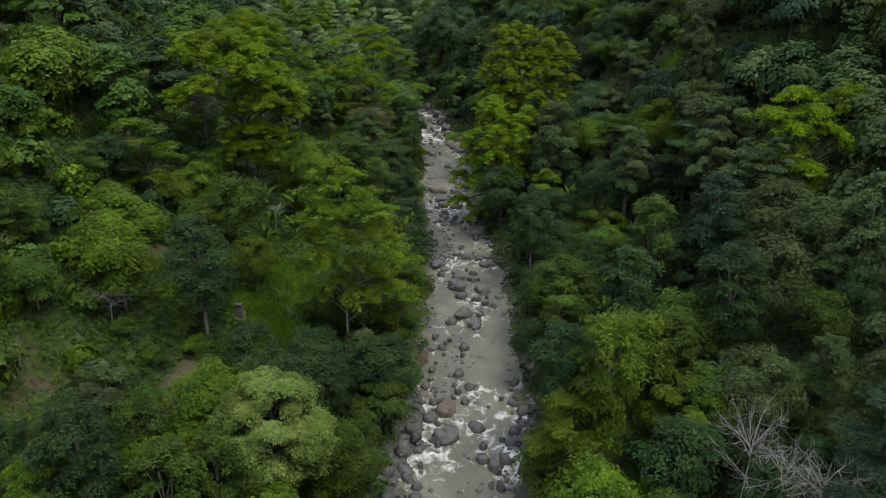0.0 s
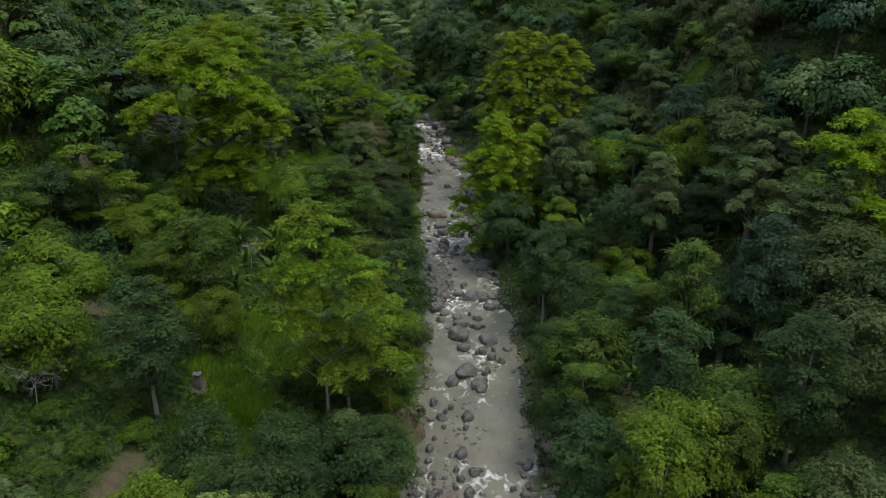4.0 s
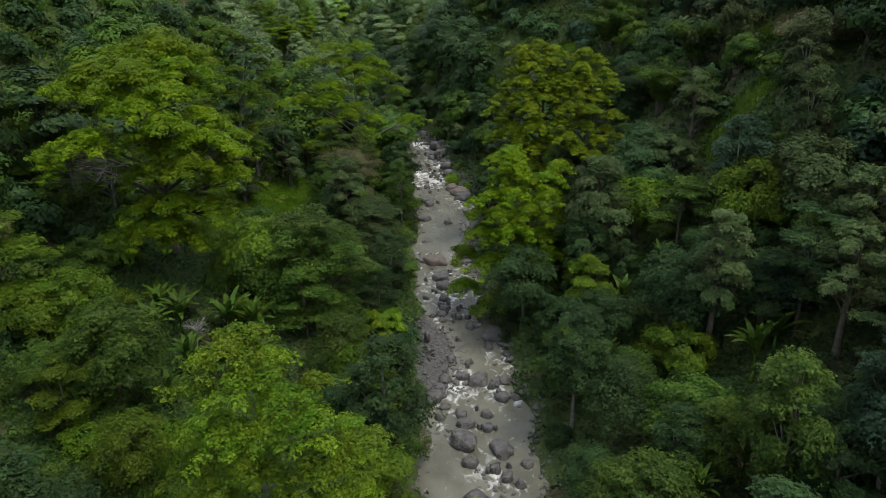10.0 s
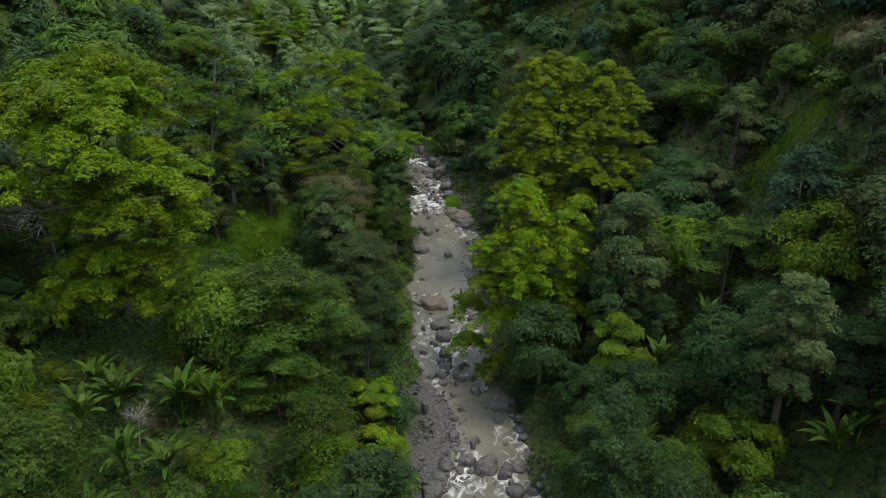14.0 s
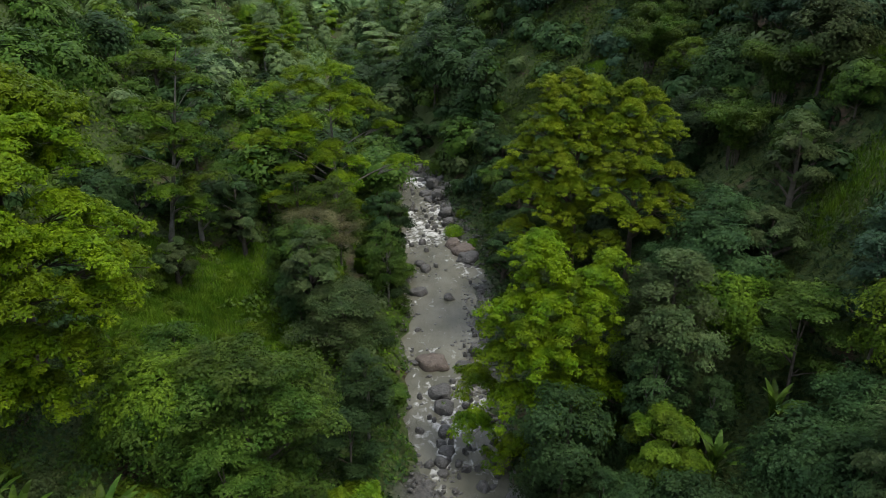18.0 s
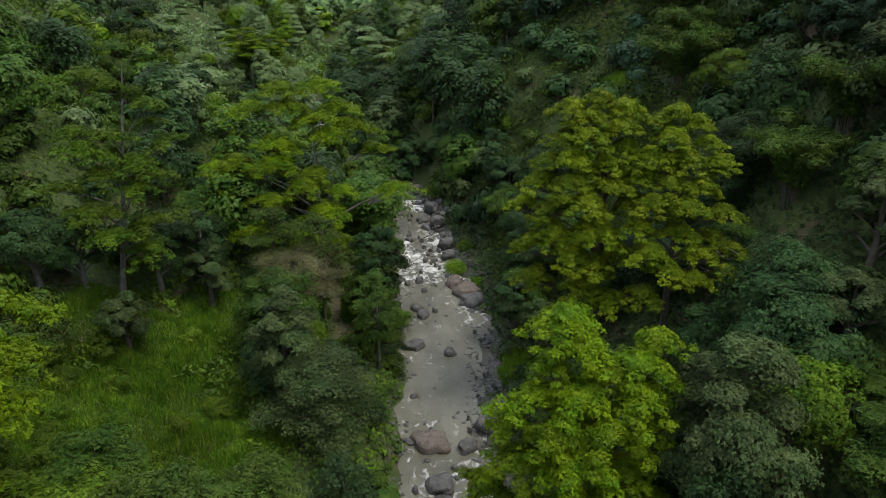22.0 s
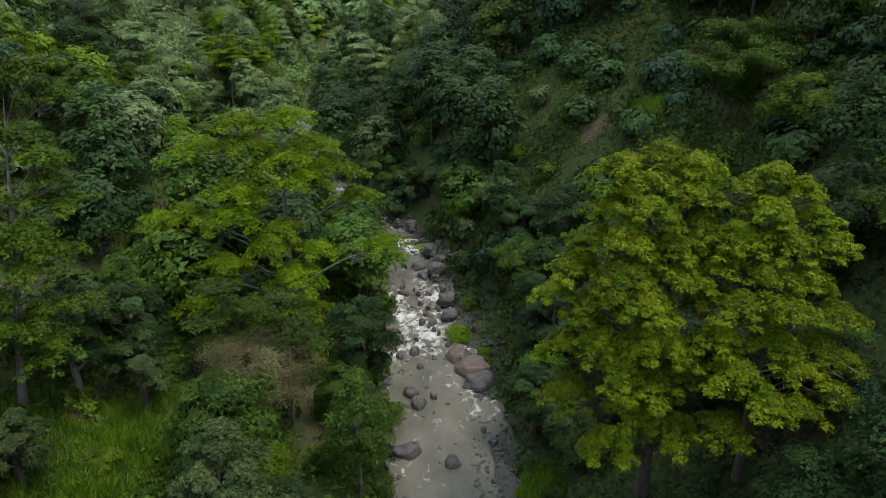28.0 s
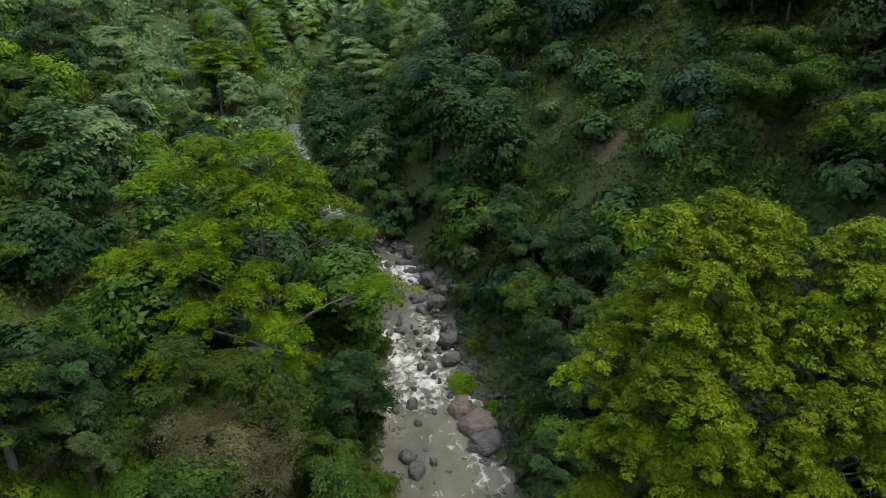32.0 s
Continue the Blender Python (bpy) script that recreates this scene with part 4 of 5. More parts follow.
BEDS = [(40, 60, -1.3, -0.5, 230, 0.15, 0.5), (40, 66, 0.7, 1.25, 200, 0.15, 0.5), (56, 70, -0.7, 0.0, 90, 0.12, 0.4), (88, 104, -1.15, 0.0, 420, 0.12, 0.42), (72, 80, -0.1, 0.5, 90, 0.12, 0.4),
        (66, 90, -1.2, -0.95, 120, 0.15, 0.5), (66, 112, 0.9, 1.25, 200, 0.15, 0.55), (103, 146, -1.2, -0.93, 150, 0.15, 0.5), (112, 138, 0.4, 1.15, 330, 0.12, 0.42), (140, 182, 0.75, 1.6, 380, 0.15, 0.6), (144, 166, -1.2, 0.7, 160, 0.15, 0.4), (164, 250, -1.2, 1.2, 200, 0.2, 0.7),
        (104, 146, -0.9, 0.8, 70, 0.22, 0.55), (62, 104, -0.9, 0.9, 60, 0.22, 0.5), (146, 164, -0.95, 0.9, 60, 0.25, 0.6), (40, 62, -0.8, 0.8, 50, 0.25, 0.6)]
tagged(new("cobbles", cobble_bed(BEDS, 5)), "grey river cobbles and pebbles along the banks", "cobbles", kind="stuff")


# ---- running water, white below the stones ----
RAPIDS = [(46, 62, 0.5), (70, 76, 0.25), (85, 96, 0.36), (103, 116, 0.45), (118, 123, 0.45), (133, 136, 0.2), (146, 163, 0.92), (170, 200, 0.8), (215, 232, 0.8)]
wy = np.concatenate([np.arange(-60, 24, 3.0), np.arange(24, 248, 0.36)])
wt = np.linspace(-1.12, 1.12, 41)
c, w = river(wy)
gx = c[:, None] + w[:, None] * wt[None]
gy = np.repeat(wy[:, None], len(wt), 1)
churn = np.zeros_like(wy)
for a, b, s in RAPIDS:
    churn = np.maximum(churn, s * np.clip(np.minimum((wy - a) / 2.5, (b - wy) / 2.5), 0, 1))
churn = np.repeat(churn[:, None], len(wt), 1) * (0.75 + 0.5 * np.sin(gx * 0.9 + gy * 0.5) * np.sin(gy * 0.23))
for x, y, size in BOULDERS:
    near = np.nonzero(np.abs(wy - y) < 3 * size)[0]
    if len(near):
        k = slice(near[0], near[-1] + 1)
        wake = np.exp(-(((gx[k] - x) / (0.75 * size)) ** 2)) * np.clip(1.2 - np.abs(gy[k] - y + 0.9 * size) / (1.6 * size), 0, 1)
        churn[k] = churn[k] + 0.3 * wake
ripple = np.array([noise.noise((x * 0.9, y * 0.55, 0.0)) for x, y in zip(gx.ravel(), gy.ravel())]).reshape(gx.shape)
fine = np.array([noise.noise((x * 2.3, y * 1.6, 7.0)) for x, y in zip(gx.ravel(), gy.ravel())]).reshape(gx.shape)
gz = water_z(gy) + 0.05 + ripple * (0.03 + 0.22 * churn) + fine * (0.012 + 0.12 * churn)
me = grid_mesh("river", gx, gy, gz, WATER)
me.attributes.new("churn", "FLOAT", "POINT").data.foreach_set("value", np.clip(churn, 0, 1.2).ravel())
tagged(new("water", me), "shallow silty grey-brown river with white rapids", "river", kind="structure")


# ---- banana plants, bamboo, dead trees ----
def banana_leaf(seed):
    rng = np.random.default_rng(seed)
    n, length, wide = 9, rng.uniform(2.3, 3.0), rng.uniform(0.17, 0.23)
    t = np.linspace(0, 1, n)
    bend = rng.uniform(0.9, 1.7)
    ang = 1.15 - bend * t ** 1.3
    step = length / (n - 1)
    x = np.concatenate([[0], np.cumsum(np.cos(ang[:-1]) * step)])
    z = np.concatenate([[0], np.cumsum(np.sin(ang[:-1]) * step)])
    w = wide * np.sin(np.clip(t * 0.92 + 0.1, 0, 1) * math.pi) ** 0.6 * (t > 0.12) + 0.025
    rows = []
    for k in range(n):
        lift = 0.35 * w[k]
        rows += [(x[k], -w[k], z[k] + lift), (x[k], 0, z[k]), (x[k], w[k], z[k] + lift)]
    faces = [(k * 3 + j, k * 3 + j + 1, k * 3 + j + 4, k * 3 + j + 3) for k in range(n - 1) for j in range(2)]
    return mesh_from("leaf", rows, faces, LEAF["banana"], True)


BANANA_LEAVES = [banana_leaf(k) for k in range(4)]
STEM_TUBE = tube_arrays([(0, 0, -0.2), (0, 0, 0.8), (0.03, 0, 1.6), (0.05, 0.02, 2.2)], [0.15, 0.13, 0.10, 0.06], 8)
BANANA_STEM = mesh_from("stem", *STEM_TUBE, LEAF["banana"], True)


def banana(x, y, s, seed):
    rng = np.random.default_rng(seed)
    t = thing("banana_plant", grounded(x, y), "banana plant with broad arching green leaves", "banana plant", "banana plants", rng.uniform(0, 6.28), (s, s, s))
    part("stem", BANANA_STEM, t)
    for k in range(12):
        leaf = part("leaf", BANANA_LEAVES[int(rng.integers(4))], t)
        leaf.location, leaf.rotation_euler = (0.04, 0, 1.9 + 0.03 * k), (0, rng.uniform(-0.55, 0.35), k * 2.4 + rng.uniform(-0.3, 0.3))
    TAKEN.extend([(x, y, 2.2), (x * 0.97, y - 2.2, 2.0)])


seed = 500
for x, y, s in [(-23.2, 87.3, 1.25), (-19.4, 88.6, 1.2), (-17.1, 88.8, 1.1), (-21, 82.2, 1.0), (-18.3, 82.2, 0.95), (-20.5, 76.6, 0.95), (-24.5, 84.5, 1.1), (25.6, 81.9, 1.3), (27.8, 83.5, 1.2),
                (27.3, 60.9, 1.0), (29.5, 62.5, 1.1), (24.8, 59.5, 0.9), (14.8, 87.5, 0.9), (30, 64.5, 1.0), (17.4, 70, 0.9), (21.5, 72.5, 0.95), (18, 95.5, 1.1), (21.8, 96.5, 1.2), (16.8, 66, 0.9), (32.5, 58.5, 1.1), (-25.6, 88.6, 1.0)]:
    banana(x, y, s, seed)
    seed += 1


def bamboo(x, y, h, spread, seed, label):
    rng = np.random.default_rng(seed)
    t = thing("bamboo_clump", grounded(x, y), label, "bamboo")
    for k in range(16):
        a, out = k * 2.4, spread * rng.uniform(0.4, 1.0)
        u = np.linspace(0, 1, 9)
        hh = h * rng.uniform(0.8, 1.05)
        line = np.stack([math.cos(a) * out * u ** 2.4 + 0.5 * math.cos(a), math.sin(a) * out * u ** 2.4 + 0.5 * math.sin(a), hh * (u - 0.28 * u ** 4) - 0.3], 1)
        culm = part("culm", mesh_from("culm", *tube_arrays(line, 0.05 * (1.1 - u), 5), BARK, True), t)
        lobes = [(*line[j], 0.55 + 0.55 * (j / 8), 0.5 + 0.2 * (j / 8)) for j in range(3, 9)]
        pts, nrm = clump_points(rng, lobes, 900, -0.9, 0.4)
        part("foliage", mesh_from("foliage", *leaf_arrays(rng, pts, nrm, 0.26, 0.4), LEAF["mid"]), culm)
    TAKEN.append((x, y, spread * 0.6))


bamboo(27.8, 154, 10, 4.5, 1, "feathery bamboo clump arching over dark slope")
bamboo(30.5, 160, 9.5, 4.0, 2, "green bamboo clump with drooping plumes")
bamboo(33.5, 128, 10, 3.6, 3, "dense bamboo clump on the shaded slope")
bamboo(29.0, 126, 8.5, 3.2, 4, "low bamboo clump with drooping green plumes")


def dead_tree(x, y, h, spread, seed, label, up=None):
    rng = np.random.default_rng(seed)
    at = grounded(x, y)
    h = up - at[2] if up else h
    t = thing("dead_tree", at, label, "dead tree")
    part("trunk", mesh_from("trunk", *tube_arrays(limb_path(rng, (0, 0, -0.4), (0.4, 0.2, h * 0.75), 0.05, 6), np.array((0.09, 0.07, 0.055, 0.042, 0.028, 0.012)), 7), DEAD, True), t)
    for k in range(12):
        a = k * 2.4
        base = np.array((0.3, 0.15, h * rng.uniform(0.5, 0.74)))
        tip = base + np.array((math.cos(a) * spread, math.sin(a) * spread, h * 0.18)) * rng.uniform(0.6, 1.0)
        line = limb_path(rng, base, tip, rng.uniform(-0.2, 0.1), 6)
        chunks = [tube_arrays(line, np.array((0.032, 0.027, 0.022, 0.017, 0.012, 0.006)), 5)]
        for j in range(16):
            s = line[1 + j % 5]
            chunks.append(tube_arrays(limb_path(rng, s, s + unit(rng.normal(size=3) + np.array((math.cos(a), math.sin(a), 0.6))) * spread * rng.uniform(0.25, 0.5), 0.15, 5), np.array((0.013, 0.012, 0.010, 0.008, 0.004)), 4))
        part("branch", mesh_from("branch", *joined(chunks), DEAD, True), t)
    TAKEN.append((x, y, 0.8))


dead_tree(17.8, 34.0, 10, 2.5, 1, "bare bleached dead tree with many fine twigs", 19.3)
dead_tree(20.0, 33.6, 9, 1.9, 11, "bare grey dead tree beside a bleached one", 17.6)
dead_tree(21.9, 33.0, 8, 2.2, 12, "small bare dead tree with pale twigs", 16.2)
dead_tree(-29.6, 56, 7, 2.0, 2, "bleached bare branches among green bushes", 16.0)
dead_tree(-31.5, 60.5, 6, 2.0, 3, "grey dead shrub on the hillside", None)
dead_tree(-21.6, 85.6, 4.0, 1.1, 4, "bare grey snag beside banana plants", None)
dead_tree(30.9, 168, 8, 1.8, 5, "pale grey bare trunk on the steep slope", 34)


def bare_bough(tree, x, y, z, reach, seed):
    """A dead, twiggy bough sticking out of a living crown."""
    rng = np.random.default_rng(seed)
    chunks = [tube_arrays(limb_path(rng, (x * 0.5, y * 0.5, z - reach), (x, y, z), 0.1, 5), np.array((0.07, 0.055, 0.04, 0.03, 0.015)), 5)]
    for k in range(26):
        a = np.array((x, y, z)) * rng.uniform(0.75, 1.0) + rng.normal(size=3) * 0.2
        b = a + unit(rng.normal(size=3) + np.array((x, y, 2.0)) * 0.15) * reach * rng.uniform(0.3, 0.8)
        chunks.append(tube_arrays(limb_path(rng, a, b, 0.2, 4), np.array((0.035, 0.03, 0.022, 0.01)), 4))
    part("bare_bough", mesh_from("bare_bough", *joined(chunks), DEAD, True), tree, "bleached leafless dead bough")


bare_bough(big_left, -1.9, -8.5, 13.9, 2.6, 1)
bare_bough(big_left, -3.6, -7.8, 13.2, 2.0, 2)
bare_bough(big_right, 8.2, -3.0, 13.2, 2.2, 4)

BLOCK = bark_mat("weathered_concrete", (0.06, 0.058, 0.052), (0.13, 0.125, 0.115))
bm = bmesh.new()
bmesh.ops.create_cube(bm, size=1.0)
bmesh.ops.scale(bm, vec=(0.6, 0.5, 1.3), verts=bm.verts)
bmesh.ops.bevel(bm, geom=bm.edges[:], offset=0.05, segments=2, affect="EDGES")
post = thing("concrete_post", grounded(-20.1, 62.4, -0.6), "weathered grey concrete post beside the footpath", "post")
me = bpy.data.meshes.new("block")
bm.to_mesh(me)
me.materials.append(BLOCK)
part("block", me, post)
bmesh.ops.scale(bm, vec=(1.15, 1.2, 0.07), verts=bm.verts)
bmesh.ops.translate(bm, vec=(0, 0, 0.69), verts=bm.verts)
me = bpy.data.meshes.new("cap")
bm.to_mesh(me)
bm.free()
me.materials.append(BLOCK)
part("cap", me, post, "flat concrete cap")
TAKEN.append((-20.1, 61.0, 1.6))


# ---- forest: a stock of tree shapes ----
def stock_tree(kind, seed, count, size):
    """Wood and leaves of a tree shape, as arrays."""
    rng = np.random.default_rng(seed)
    if kind == "tier":
        h, girth, lobes = 11.0, 0.18, tier_lobes(rng, 4.3, 3.0, 11.0, 9, 0.44, 0.28)
    elif kind == "tall":
        h, girth, lobes = 13.0, 0.18, dome_lobes(rng, 2.9, 1.2, 13.0, 15, 0.42, 1.0)
    elif kind == "dome":
        h, girth, lobes = 9.0, 0.18, dome_lobes(rng, 3.5, 0.9, 9.0, 13, 0.52, 0.95)
    else:
        h, girth, lobes = 3.0, 0.07, dome_lobes(rng, 2.2, -0.3, 3.0, 8, 0.55, 0.9)
    line = trunk_line(rng, h, (rng.uniform(-0.6, 0.6), rng.uniform(-0.6, 0.6)))
    chunks = [tube_arrays(line, girth * TRUNK_TAPER, 6 if count > 900 else 4)]
    for q in lobes[:: 2 if count > 900 else 4]:
        chunks.append(tube_arrays(limb_path(rng, line[min(2 + int(4 * q[2] / h), 6)] * np.array((1, 1, 0.8)), q[:3], -0.06, 4), girth * np.array((0.5, 0.38, 0.24, 0.08)), 4))
    far = size > 0.3
    own = scallop(rng, lobes, 9, 0.58, 0.72 if far else 0.54)
    return joined(chunks), leaf_arrays(rng, *clump_points(rng, own, count, heart=None if kind == "tier" and not far else (0, 0, h * 0.42), jitter=0.08 if far else 0.18, even=1.0 if far else 0.0), size)


WORDS = {"fresh": "fresh green", "mid": "mid-green", "deep": "deep green", "blue": "blue-green", "silver": "silvery grey-green", "bright": "bright green", "haze_pale": "haze-paled green"}
FORM = {"dome": "round-crowned tree on the wooded slope", "tier": "flat-tiered tree rising from the forest", "tall": "tall narrow tree in close forest", "bush": "leafy bush in the undergrowth"}
KINDS = ("dome", "tier", "tall", "bush")
NEAR = {k: [stock_tree(k, 40 + j, 2600 if k == "bush" else 9000, 0.185 if k == "bush" else 0.20) for j in range(3)] for k in KINDS}
MIDDLE = {k: [stock_tree(k, 40 + j, 700 if k == "bush" else 3000, 0.40 if k == "bush" else 0.33) for j in range(3)] for k in KINDS}
VALLEY = {k: [stock_tree(k, 40 + j, 3600, 0.31) for j in range(4)] for k in KINDS}
FAR = {k: [stock_tree(k, 40 + j, 620, 0.86) for j in range(2)] for k in KINDS}
NEAR_MESH = {(k, tint): [(mesh_from("trunk", *w, PALE_BARK if k == "tall" else BARK, True), mesh_from("crown", *c, LEAF[tint])) for w, c in NEAR[k]] for k in KINDS for tint in WORDS}
MIX_LEFT = ["deep"] * 7 + ["mid"] * 8 + ["fresh"] * 6 + ["mid"] * 2 + ["silver"] * 1
# Far trees weighted pale and bright, in place of valley haze.
MIX_FAR = ["mid"] * 2 + ["fresh"] * 4 + ["haze_pale"] * 9 + ["bright"] * 5
MIX_SHADE = ["deep"] * 9 + ["mid"] * 9 + ["fresh"] * 3 + ["silver"] * 1
MIX_BANK = ["deep"] * 6 + ["mid"] * 8 + ["fresh"] * 5 + ["bright"] * 1 + ["silver"] * 1
# Right slope's deep and blue: partly species, partly shade and haze put into colour.
MIX_HIGH = ["blue"] * 5 + ["deep"] * 5 + ["silver"] * 5 + ["mid"] * 6 + ["fresh"] * 1
MIX_RIGHT = ["blue"] * 5 + ["deep"] * 12 + ["mid"] * 5 + ["fresh"] * 1 + ["silver"] * 1
CLEAR = [(-22, 112.5, 10), (-16, 72, 5), (-18.6, 63.5, 3.5), (-6.6, 88.5, 2.5), (-10.5, 136.5, 2.2), (6.5, 128, 2.4), (40.4, 125.6, 4), (-14, 80, 3), (-30, 285, 7), (18, 168, 1.4), (21.5, 164, 0.9), (-25, 124.5, 6.5), (-21, 130.5, 4), (33.5, 111.5, 3.5), (23, 164.5, 3), (-17.5, 57.5, 3.6), (-15, 61, 3.2)]


def fits(x, y, room):
    c, w = river(np.array(float(y)))
    if abs(x - c) < w + room:
        return False
    if any((x - a) ** 2 + (y - b) ** 2 < r * r for a, b, r in TAKEN):
        return False
    return not any((x - a) ** 2 + (y - b) ** 2 < r * r for a, b, r in CLEAR)


def pick(rng, seq):
    return seq[int(rng.integers(len(seq)))]


def tree_share(x, y):
    """How much of the slope is tree-grown rather than covered by bush and grass."""
    if x < -26 and 108 < y < 215:
        return 0.28
    if x < -24 and 36 < y < 98:
        return 0.6
    if x < -26 and 215 <= y < 290:
        return 0.45
    if 9 < x < 37 and 142 < y < 186:
        return 0.12
    return 1.0


def spots(x0, x1, y0, y1, step, room, seed, keep=1.0, skip=None, outside=False):
    """Uneven places for trees on the slopes, with the tint that suits the side and the patch of forest, paled farther
    off for haze.
    """
    rng = np.random.default_rng(seed)
    for y in np.arange(y0, y1, step):
        for x in np.arange(x0, x1, step):
            px, py = x + rng.uniform(-0.48, 0.48) * step, y + rng.uniform(-0.48, 0.48) * step
            if (abs(px) > 0.70 * (py + 22) + 4 or py < 26) != outside or rng.uniform() > (keep if step < 5 else tree_share(px, py)) or not fits(px, py, room) or (skip and skip(px, py)):
                continue
            zone = noise.noise((px * 0.06, py * 0.06, 3.0))
            pool = MIX_LEFT if px < float(river(np.array(py))[0]) else MIX_RIGHT
            pool = MIX_BANK if pool is MIX_RIGHT and py < 70 and px < 10 + 0.16 * py else pool
            pool = MIX_SHADE if pool is MIX_LEFT and 92 < py < 175 else pool
            pool = MIX_HIGH if pool is MIX_RIGHT and px > 24 + 0.08 * py else pool
            # With distance, more trees take the mix that has haze in its colour.
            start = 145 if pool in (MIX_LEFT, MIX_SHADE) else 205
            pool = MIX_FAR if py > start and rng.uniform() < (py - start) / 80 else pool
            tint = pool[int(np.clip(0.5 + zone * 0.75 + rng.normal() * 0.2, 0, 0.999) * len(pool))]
            # Haze-tinted blue is kept off the near bank.
            yield px, py, "deep" if tint == "blue" and py < 125 and px < 22 else tint, rng


def plant_singly(kinds, sizes, group, *where):
    for x, y, tint, rng in spots(*where):
        kind = pick(rng, kinds)
        s = rng.uniform(*sizes)
        wood, crown = pick(rng, NEAR_MESH[kind, tint])
        bush = kind == "bush"
        t = thing("bush" if bush else "tree", grounded(x, y, 0.15), WORDS[tint] + " " + FORM[kind], "bush" if bush else "tree", group, rng.uniform(0, 6.28), (s * rng.uniform(0.9, 1.15), s * rng.uniform(0.9, 1.15), s))
        part("stem" if bush else "trunk", wood, t)
        part("crown", crown, t)


def plant_joined(name, label, stock, kinds, sizes, *where):
    """A stretch of forest too far off to count, one mesh for each leaf colour."""
    crowns, vigour, trunks = {}, {}, []
    for x, y, tint, rng in spots(*where):
        (wv, wf), (cv, cf) = pick(rng, stock[pick(rng, kinds)])
        a, s = rng.uniform(0, 6.28), rng.uniform(*sizes)
        spin = np.array(((math.cos(a), -math.sin(a), 0), (math.sin(a), math.cos(a), 0), (0, 0, 1))) * s
        at = np.array(grounded(x, y, 0.15))
        crowns.setdefault(tint, []).append((cv @ spin.T + at, cf))
        vigour.setdefault(tint, []).append(np.full(len(cv), rng.uniform(-0.3, 0.3)))
        trunks.append((wv @ spin.T + at, wf))
    for tint, chunks in crowns.items():
        me = mesh_from(name, *joined(chunks), SPRAY[tint])
        me.attributes.new("vigour", "FLOAT", "POINT").data.foreach_set("value", np.concatenate(vigour[tint]).astype(np.float32))
        tagged(new(name, me), WORDS[tint] + " " + label, "forest", kind="stuff")
    tagged(new(name + "_trunks", mesh_from(name + "_trunks", *joined(trunks), BARK, True)), "grey-brown trunks of " + label, "trunks", kind="stuff")


def close_by(x, y):
    return abs(x) < 40 and 28 < y < 142


def high_up(x, y):
    """The upper slopes, above eye level."""
    return float(ground_z(np.array(x), np.array(y))) > 44


plant_singly(["dome", "dome", "dome", "dome", "dome", "tall", "tall", "tier"], (0.5, 1.08), "forest trees", -40, 40, 29, 142, 5.4, 2.6, 1)
plant_singly(["bush"], (0.5, 0.95), "undergrowth bushes", -30, 30, 30, 142, 4.0, 0.6, 2, 0.8)
plant_joined("slope_forest", "tree crowns covering the valley slopes", MIDDLE, ["dome", "dome", "dome", "dome", "dome", "tall", "tall", "tier"], (0.6, 1.25), -72, 72, 26, 200, 5.8, 2.6, 3, 1.0, lambda x, y: close_by(x, y) or high_up(x, y))
plant_joined("slope_bushes", "bushes covering the valley slopes", MIDDLE, ["bush"], (0.5, 1.2), -84, 60, 26, 255, 4.9, 0.8, 4, 1.0, lambda x, y: abs(x) < 30 and 30 < y < 142 or high_up(x, y))
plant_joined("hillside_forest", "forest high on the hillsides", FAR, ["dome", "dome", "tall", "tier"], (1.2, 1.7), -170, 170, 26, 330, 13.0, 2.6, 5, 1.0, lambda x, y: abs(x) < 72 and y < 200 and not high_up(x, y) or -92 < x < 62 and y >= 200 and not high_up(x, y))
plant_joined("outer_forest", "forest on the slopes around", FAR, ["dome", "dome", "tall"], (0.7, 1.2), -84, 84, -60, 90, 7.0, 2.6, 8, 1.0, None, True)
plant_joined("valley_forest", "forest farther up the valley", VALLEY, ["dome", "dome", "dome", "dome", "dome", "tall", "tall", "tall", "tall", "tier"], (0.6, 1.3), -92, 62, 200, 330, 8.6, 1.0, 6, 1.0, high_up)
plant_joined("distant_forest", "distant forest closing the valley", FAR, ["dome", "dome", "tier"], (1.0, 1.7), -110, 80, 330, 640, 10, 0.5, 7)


for x, y, s in ((-11.4, 57.2, 0.6), (-8.2, 58.0, 0.55), (-9.8, 54.6, 0.5), (-6.6, 61.5, 0.6), (-12.6, 61.0, 0.5), (-25, 116.5, 0.5), (-20, 109, 0.45), (-17.6, 117, 0.55), (-24.2, 107.5, 0.5), (-28, 121.5, 0.6), (-22.4, 125.5, 0.5), (-19.5, 113.5, 0.4), (-27.4, 111.5, 0.45), (-27.5, 104.5, 0.6), (-25.2, 103.2, 0.55), (-28.8, 107.0, 0.65), (-26.2, 108.8, 0.5), (-29.8, 112.5, 0.6), (-28.2, 115.6, 0.55), (-30.6, 117.8, 0.6), (-23.4, 112.0, 0.4), (-24.6, 105.6, 0.6), (-22.6, 103.4, 0.45)):
    wood, crown = NEAR_MESH["bush", "fresh"][int(x) % 3]
    t = thing("bush", grounded(x, y, 0.15), "fresh green leafy bush in the grass", "bush", "undergrowth bushes", x, (s * 1.1, s, s))
    part("stem", wood, t)
    part("crown", crown, t)


# ---- undergrowth and grass ----
def wave(x, y, a, b, p):
    return np.sin(x * a + 1.9 * np.sin(y * b + p)) * np.cos(y * a * 0.9 + 1.6 * np.sin(x * b - p))


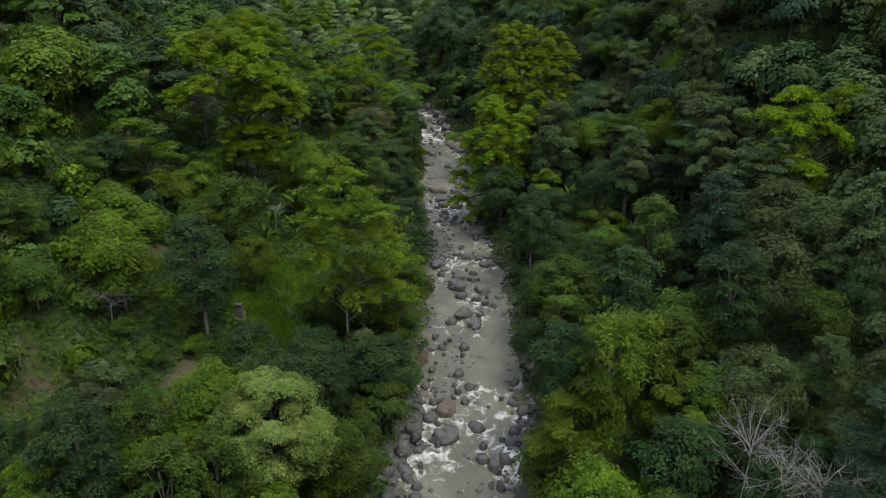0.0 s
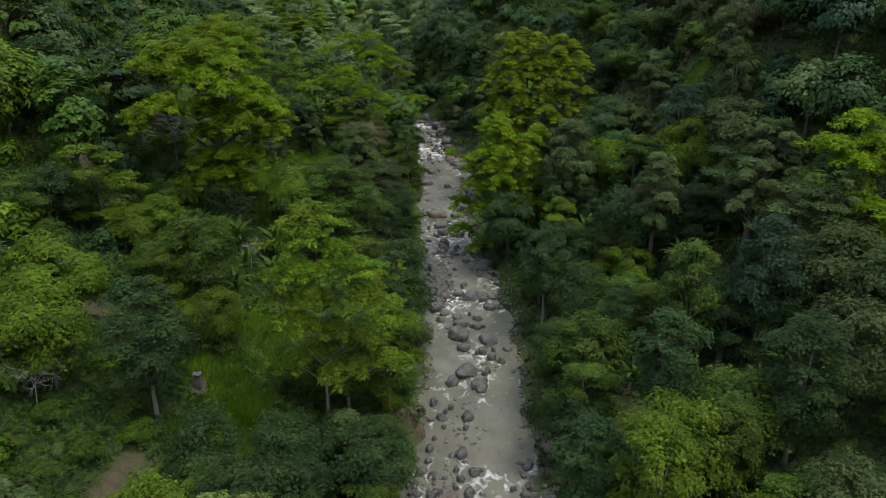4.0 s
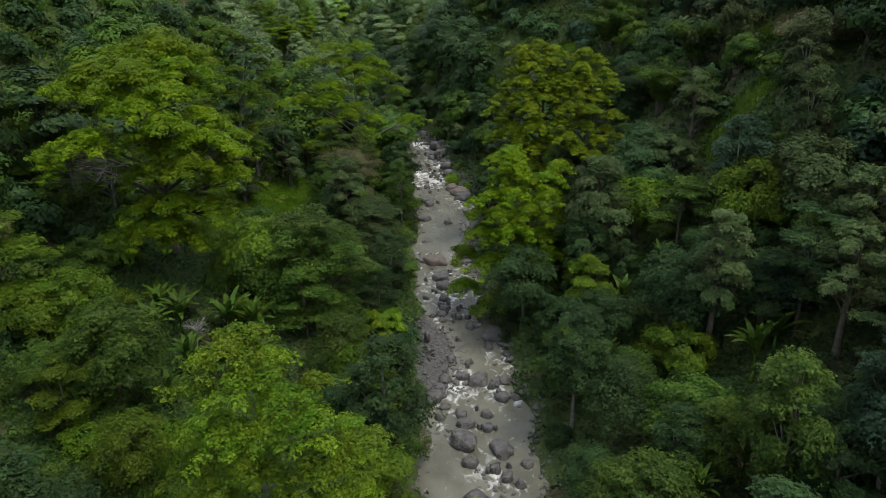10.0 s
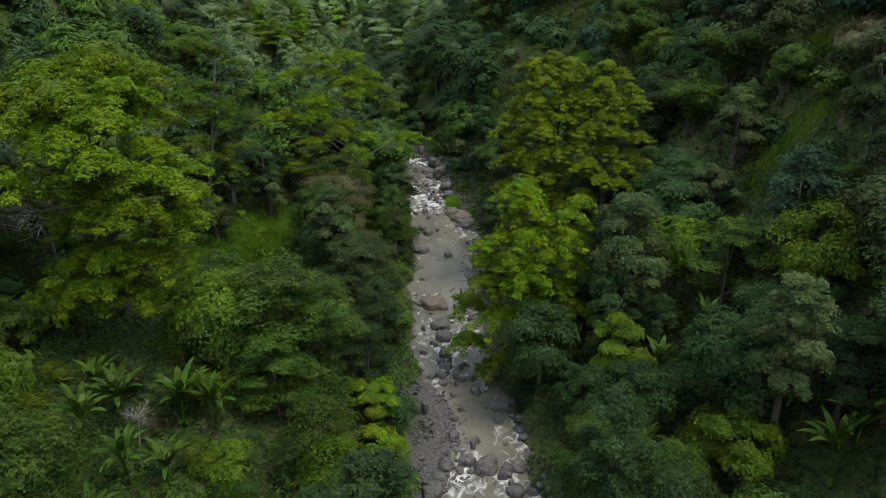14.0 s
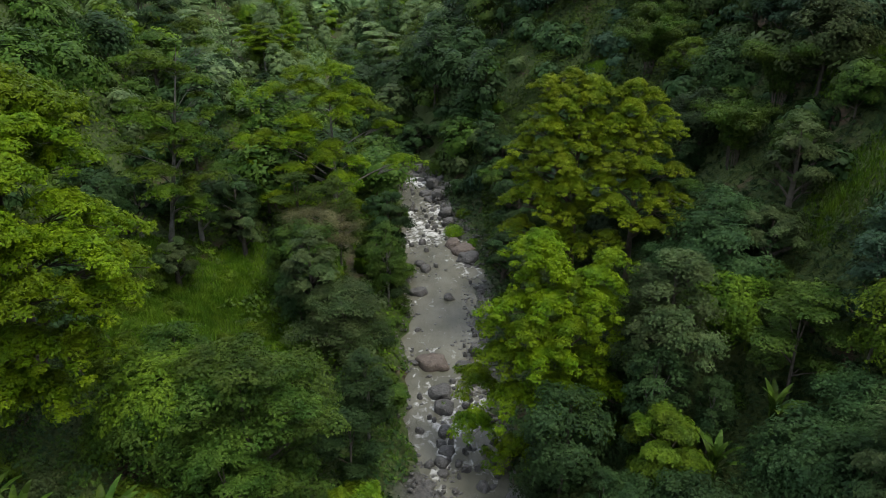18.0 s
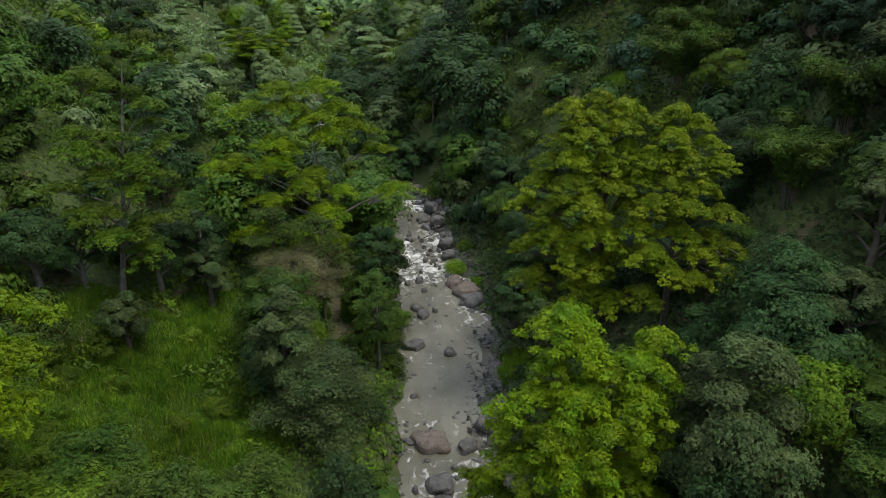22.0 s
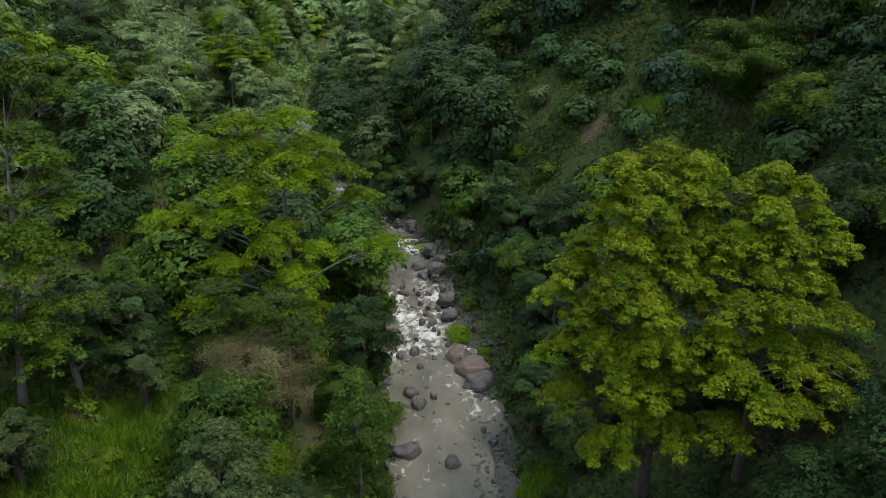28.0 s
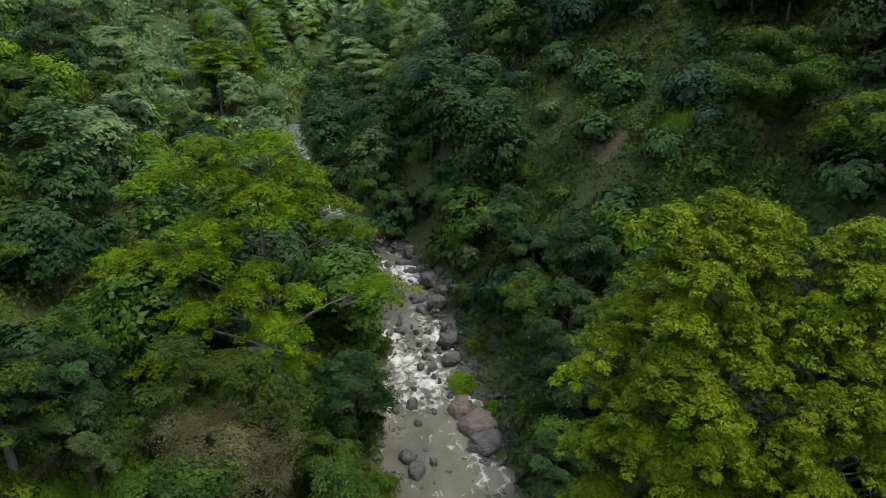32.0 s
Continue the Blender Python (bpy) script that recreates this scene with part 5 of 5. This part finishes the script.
def thicket(x, y):
    """Height of the low growth over the ground."""
    return 0.15 + 1.2 * np.clip(0.5 + 0.45 * wave(x, y, 0.9, 0.43, 1.0) + 0.35 * wave(x, y, 2.1, 1.1, 2.0), 0, 1.4)


def carpet(name, label, tint, x0, x1, y0, y1, count, size, seed, side, tall=1.0):
    rng = np.random.default_rng(seed)
    x, y = rng.uniform(x0, x1, count), rng.uniform(y0, y1, count)
    c, w = river(y)
    d = (x - c) * side
    pick_zone = 0.5 + 0.5 * wave(x, y, 0.21, 0.13, seed * 1.7)
    ok = (d > w + 0.4 + 0.5 * np.sin(y * 0.9)) & (np.abs(x) < 0.70 * (y + 22) + 4) & (pick_zone > rng.uniform(0, 1, count)) & (bare_earth(x, y) < 0.4)
    for a, b, r in CLEAR[:9] + CLEAR[11:]:
        ok &= (x - a) ** 2 + (y - b) ** 2 > (r * 0.75) ** 2
    x, y = x[ok], y[ok]
    e = 0.25

    def top(u, v):
        return ground_z(u, v) + thicket(u, v) * tall

    z = top(x, y) * 1.0
    nrm = np.stack([-(top(x + e, y) - z) / e, -(top(x, y + e) - z) / e, np.ones_like(x)], 1)
    n = len(x)
    pts = np.stack([x, y, z - np.abs(rng.normal(size=n)) * 0.15], 1)
    tagged(new(name, mesh_from(name, *leaf_arrays(rng, pts, unit(nrm) + rng.normal(size=(n, 3)) * 0.4, size), (SPRAY if y0 > 100 else LEAF)[tint])), label, "undergrowth", kind="stuff")


# Left undergrowth darkened: partly its own green, partly shade below trees put in.
carpet("undergrowth", "tangled deep green undergrowth below the trees", "deep", -60, 4, 26, 112, 110000, 0.30, 1, -1)
carpet("undergrowth", "tangled mid-green undergrowth below the trees", "mid", -60, 4, 26, 112, 130000, 0.30, 2, -1)
carpet("undergrowth", "tangled mid-green bushes on the open hillside", "mid", -84, 0, 112, 230, 120000, 0.32, 1, -1)
carpet("undergrowth", "fresh green low growth on the open hillside", "fresh", -84, 0, 112, 230, 80000, 0.30, 2, -1)
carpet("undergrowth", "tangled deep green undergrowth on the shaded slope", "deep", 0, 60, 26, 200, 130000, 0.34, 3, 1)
# Deep instead of mid green: shade between the crowns put into the leaf colour.
carpet("undergrowth", "tangled undergrowth on the slope, its green darkened for shade", "deep", 0, 60, 26, 200, 110000, 0.34, 4, 1)
carpet("undergrowth", "thick creepers hanging over the steep bank", "mid", 6, 40, 138, 190, 90000, 0.26, 7, 1, 1.5)
carpet("undergrowth", "bright green tall grass up the valley", "bright", -48, -20, 236, 330, 30000, 0.45, 8, 1, 1.0)
carpet("undergrowth", "bright green tall grass up the valley", "bright", -48, -20, 236, 330, 30000, 0.45, 9, -1, 1.0)
# Far growth in the pale leaf colour that imitates haze.
carpet("undergrowth", "low growth farther up the valley, its green paled for haze", "haze_pale", -110, 40, 230, 330, 70000, 0.62, 5, -1, 1.6)
carpet("undergrowth", "low green growth on the far hillside", "mid", -40, 110, 200, 330, 60000, 0.62, 6, 1, 1.6)


def meadow(seed):
    rng = np.random.default_rng(seed)
    chunks = []
    for (a, b, r), count in zip(CLEAR[:9] + CLEAR[11:], (46000, 13000, 7000, 6000, 4000, 4000, 4000, 4000, 14000, 18000, 7000, 5000, 4000, 8000, 7000)):
        q, t = r * np.sqrt(rng.uniform(0, 1, count)) * 1.1, rng.uniform(0, 6.283, count)
        x, y = a + q * np.cos(t), b + q * np.sin(t)
        c, w = river(y)
        ok = (np.abs(x - c) > w + 0.5) & (bare_earth(x, y) < 0.5)
        x, y = x[ok], y[ok]
        n = len(x)
        z = ground_z(x, y)
        tall = rng.uniform(0.25, 0.6, n) * (1 + 0.8 * np.clip(wave(x, y, 0.7, 0.4, 3.0), 0, 1)) * (1.6 if b > 250 else 1)
        lean = rng.normal(size=(n, 2)) * 0.3
        t = rng.uniform(0, 6.283, n)
        wide = 0.05 if b < 250 else 0.12
        root = np.stack([x, y, z - 0.05], 1)
        side = np.stack([np.cos(t), np.sin(t), 0 * t], 1) * wide
        tip = root + np.stack([lean[:, 0] * tall, lean[:, 1] * tall, tall], 1)
        chunks.append((np.stack([root - side, root + side, tip], 1).reshape(-1, 3), np.arange(n * 3).reshape(-1, 3)))
    return mesh_from("grass", *joined(chunks), LEAF["grass"])


tagged(new("grass", meadow(9)), "long bright green grass in the clearings", "grass", kind="stuff")


def tussock(x, y, r, h, seed):
    rng = np.random.default_rng(seed)
    d = unit(rng.normal(size=(2600, 3)))
    d[:, 2] = np.abs(d[:, 2])
    at = (x, y, max(grounded(x, y)[2], float(water_z(y)) - 0.1))
    t = thing("grass_tussock", at, "bright green grass tussock on the stony bank", "grass tussock")
    part("tuft", mesh_from("tuft", *leaf_arrays(rng, d * np.array((r, r, h)) * rng.uniform(0.5, 1.05, (2600, 1)), d + rng.normal(size=(2600, 3)) * 0.5, 0.16, 0.4), LEAF["bright"]), t)


tussock(1.8, 150.2, 1.5, 1.5, 1)
tussock(3.4, 155.5, 1.3, 1.1, 2)
tussock(4.4, 147.0, 0.8, 0.8, 3)
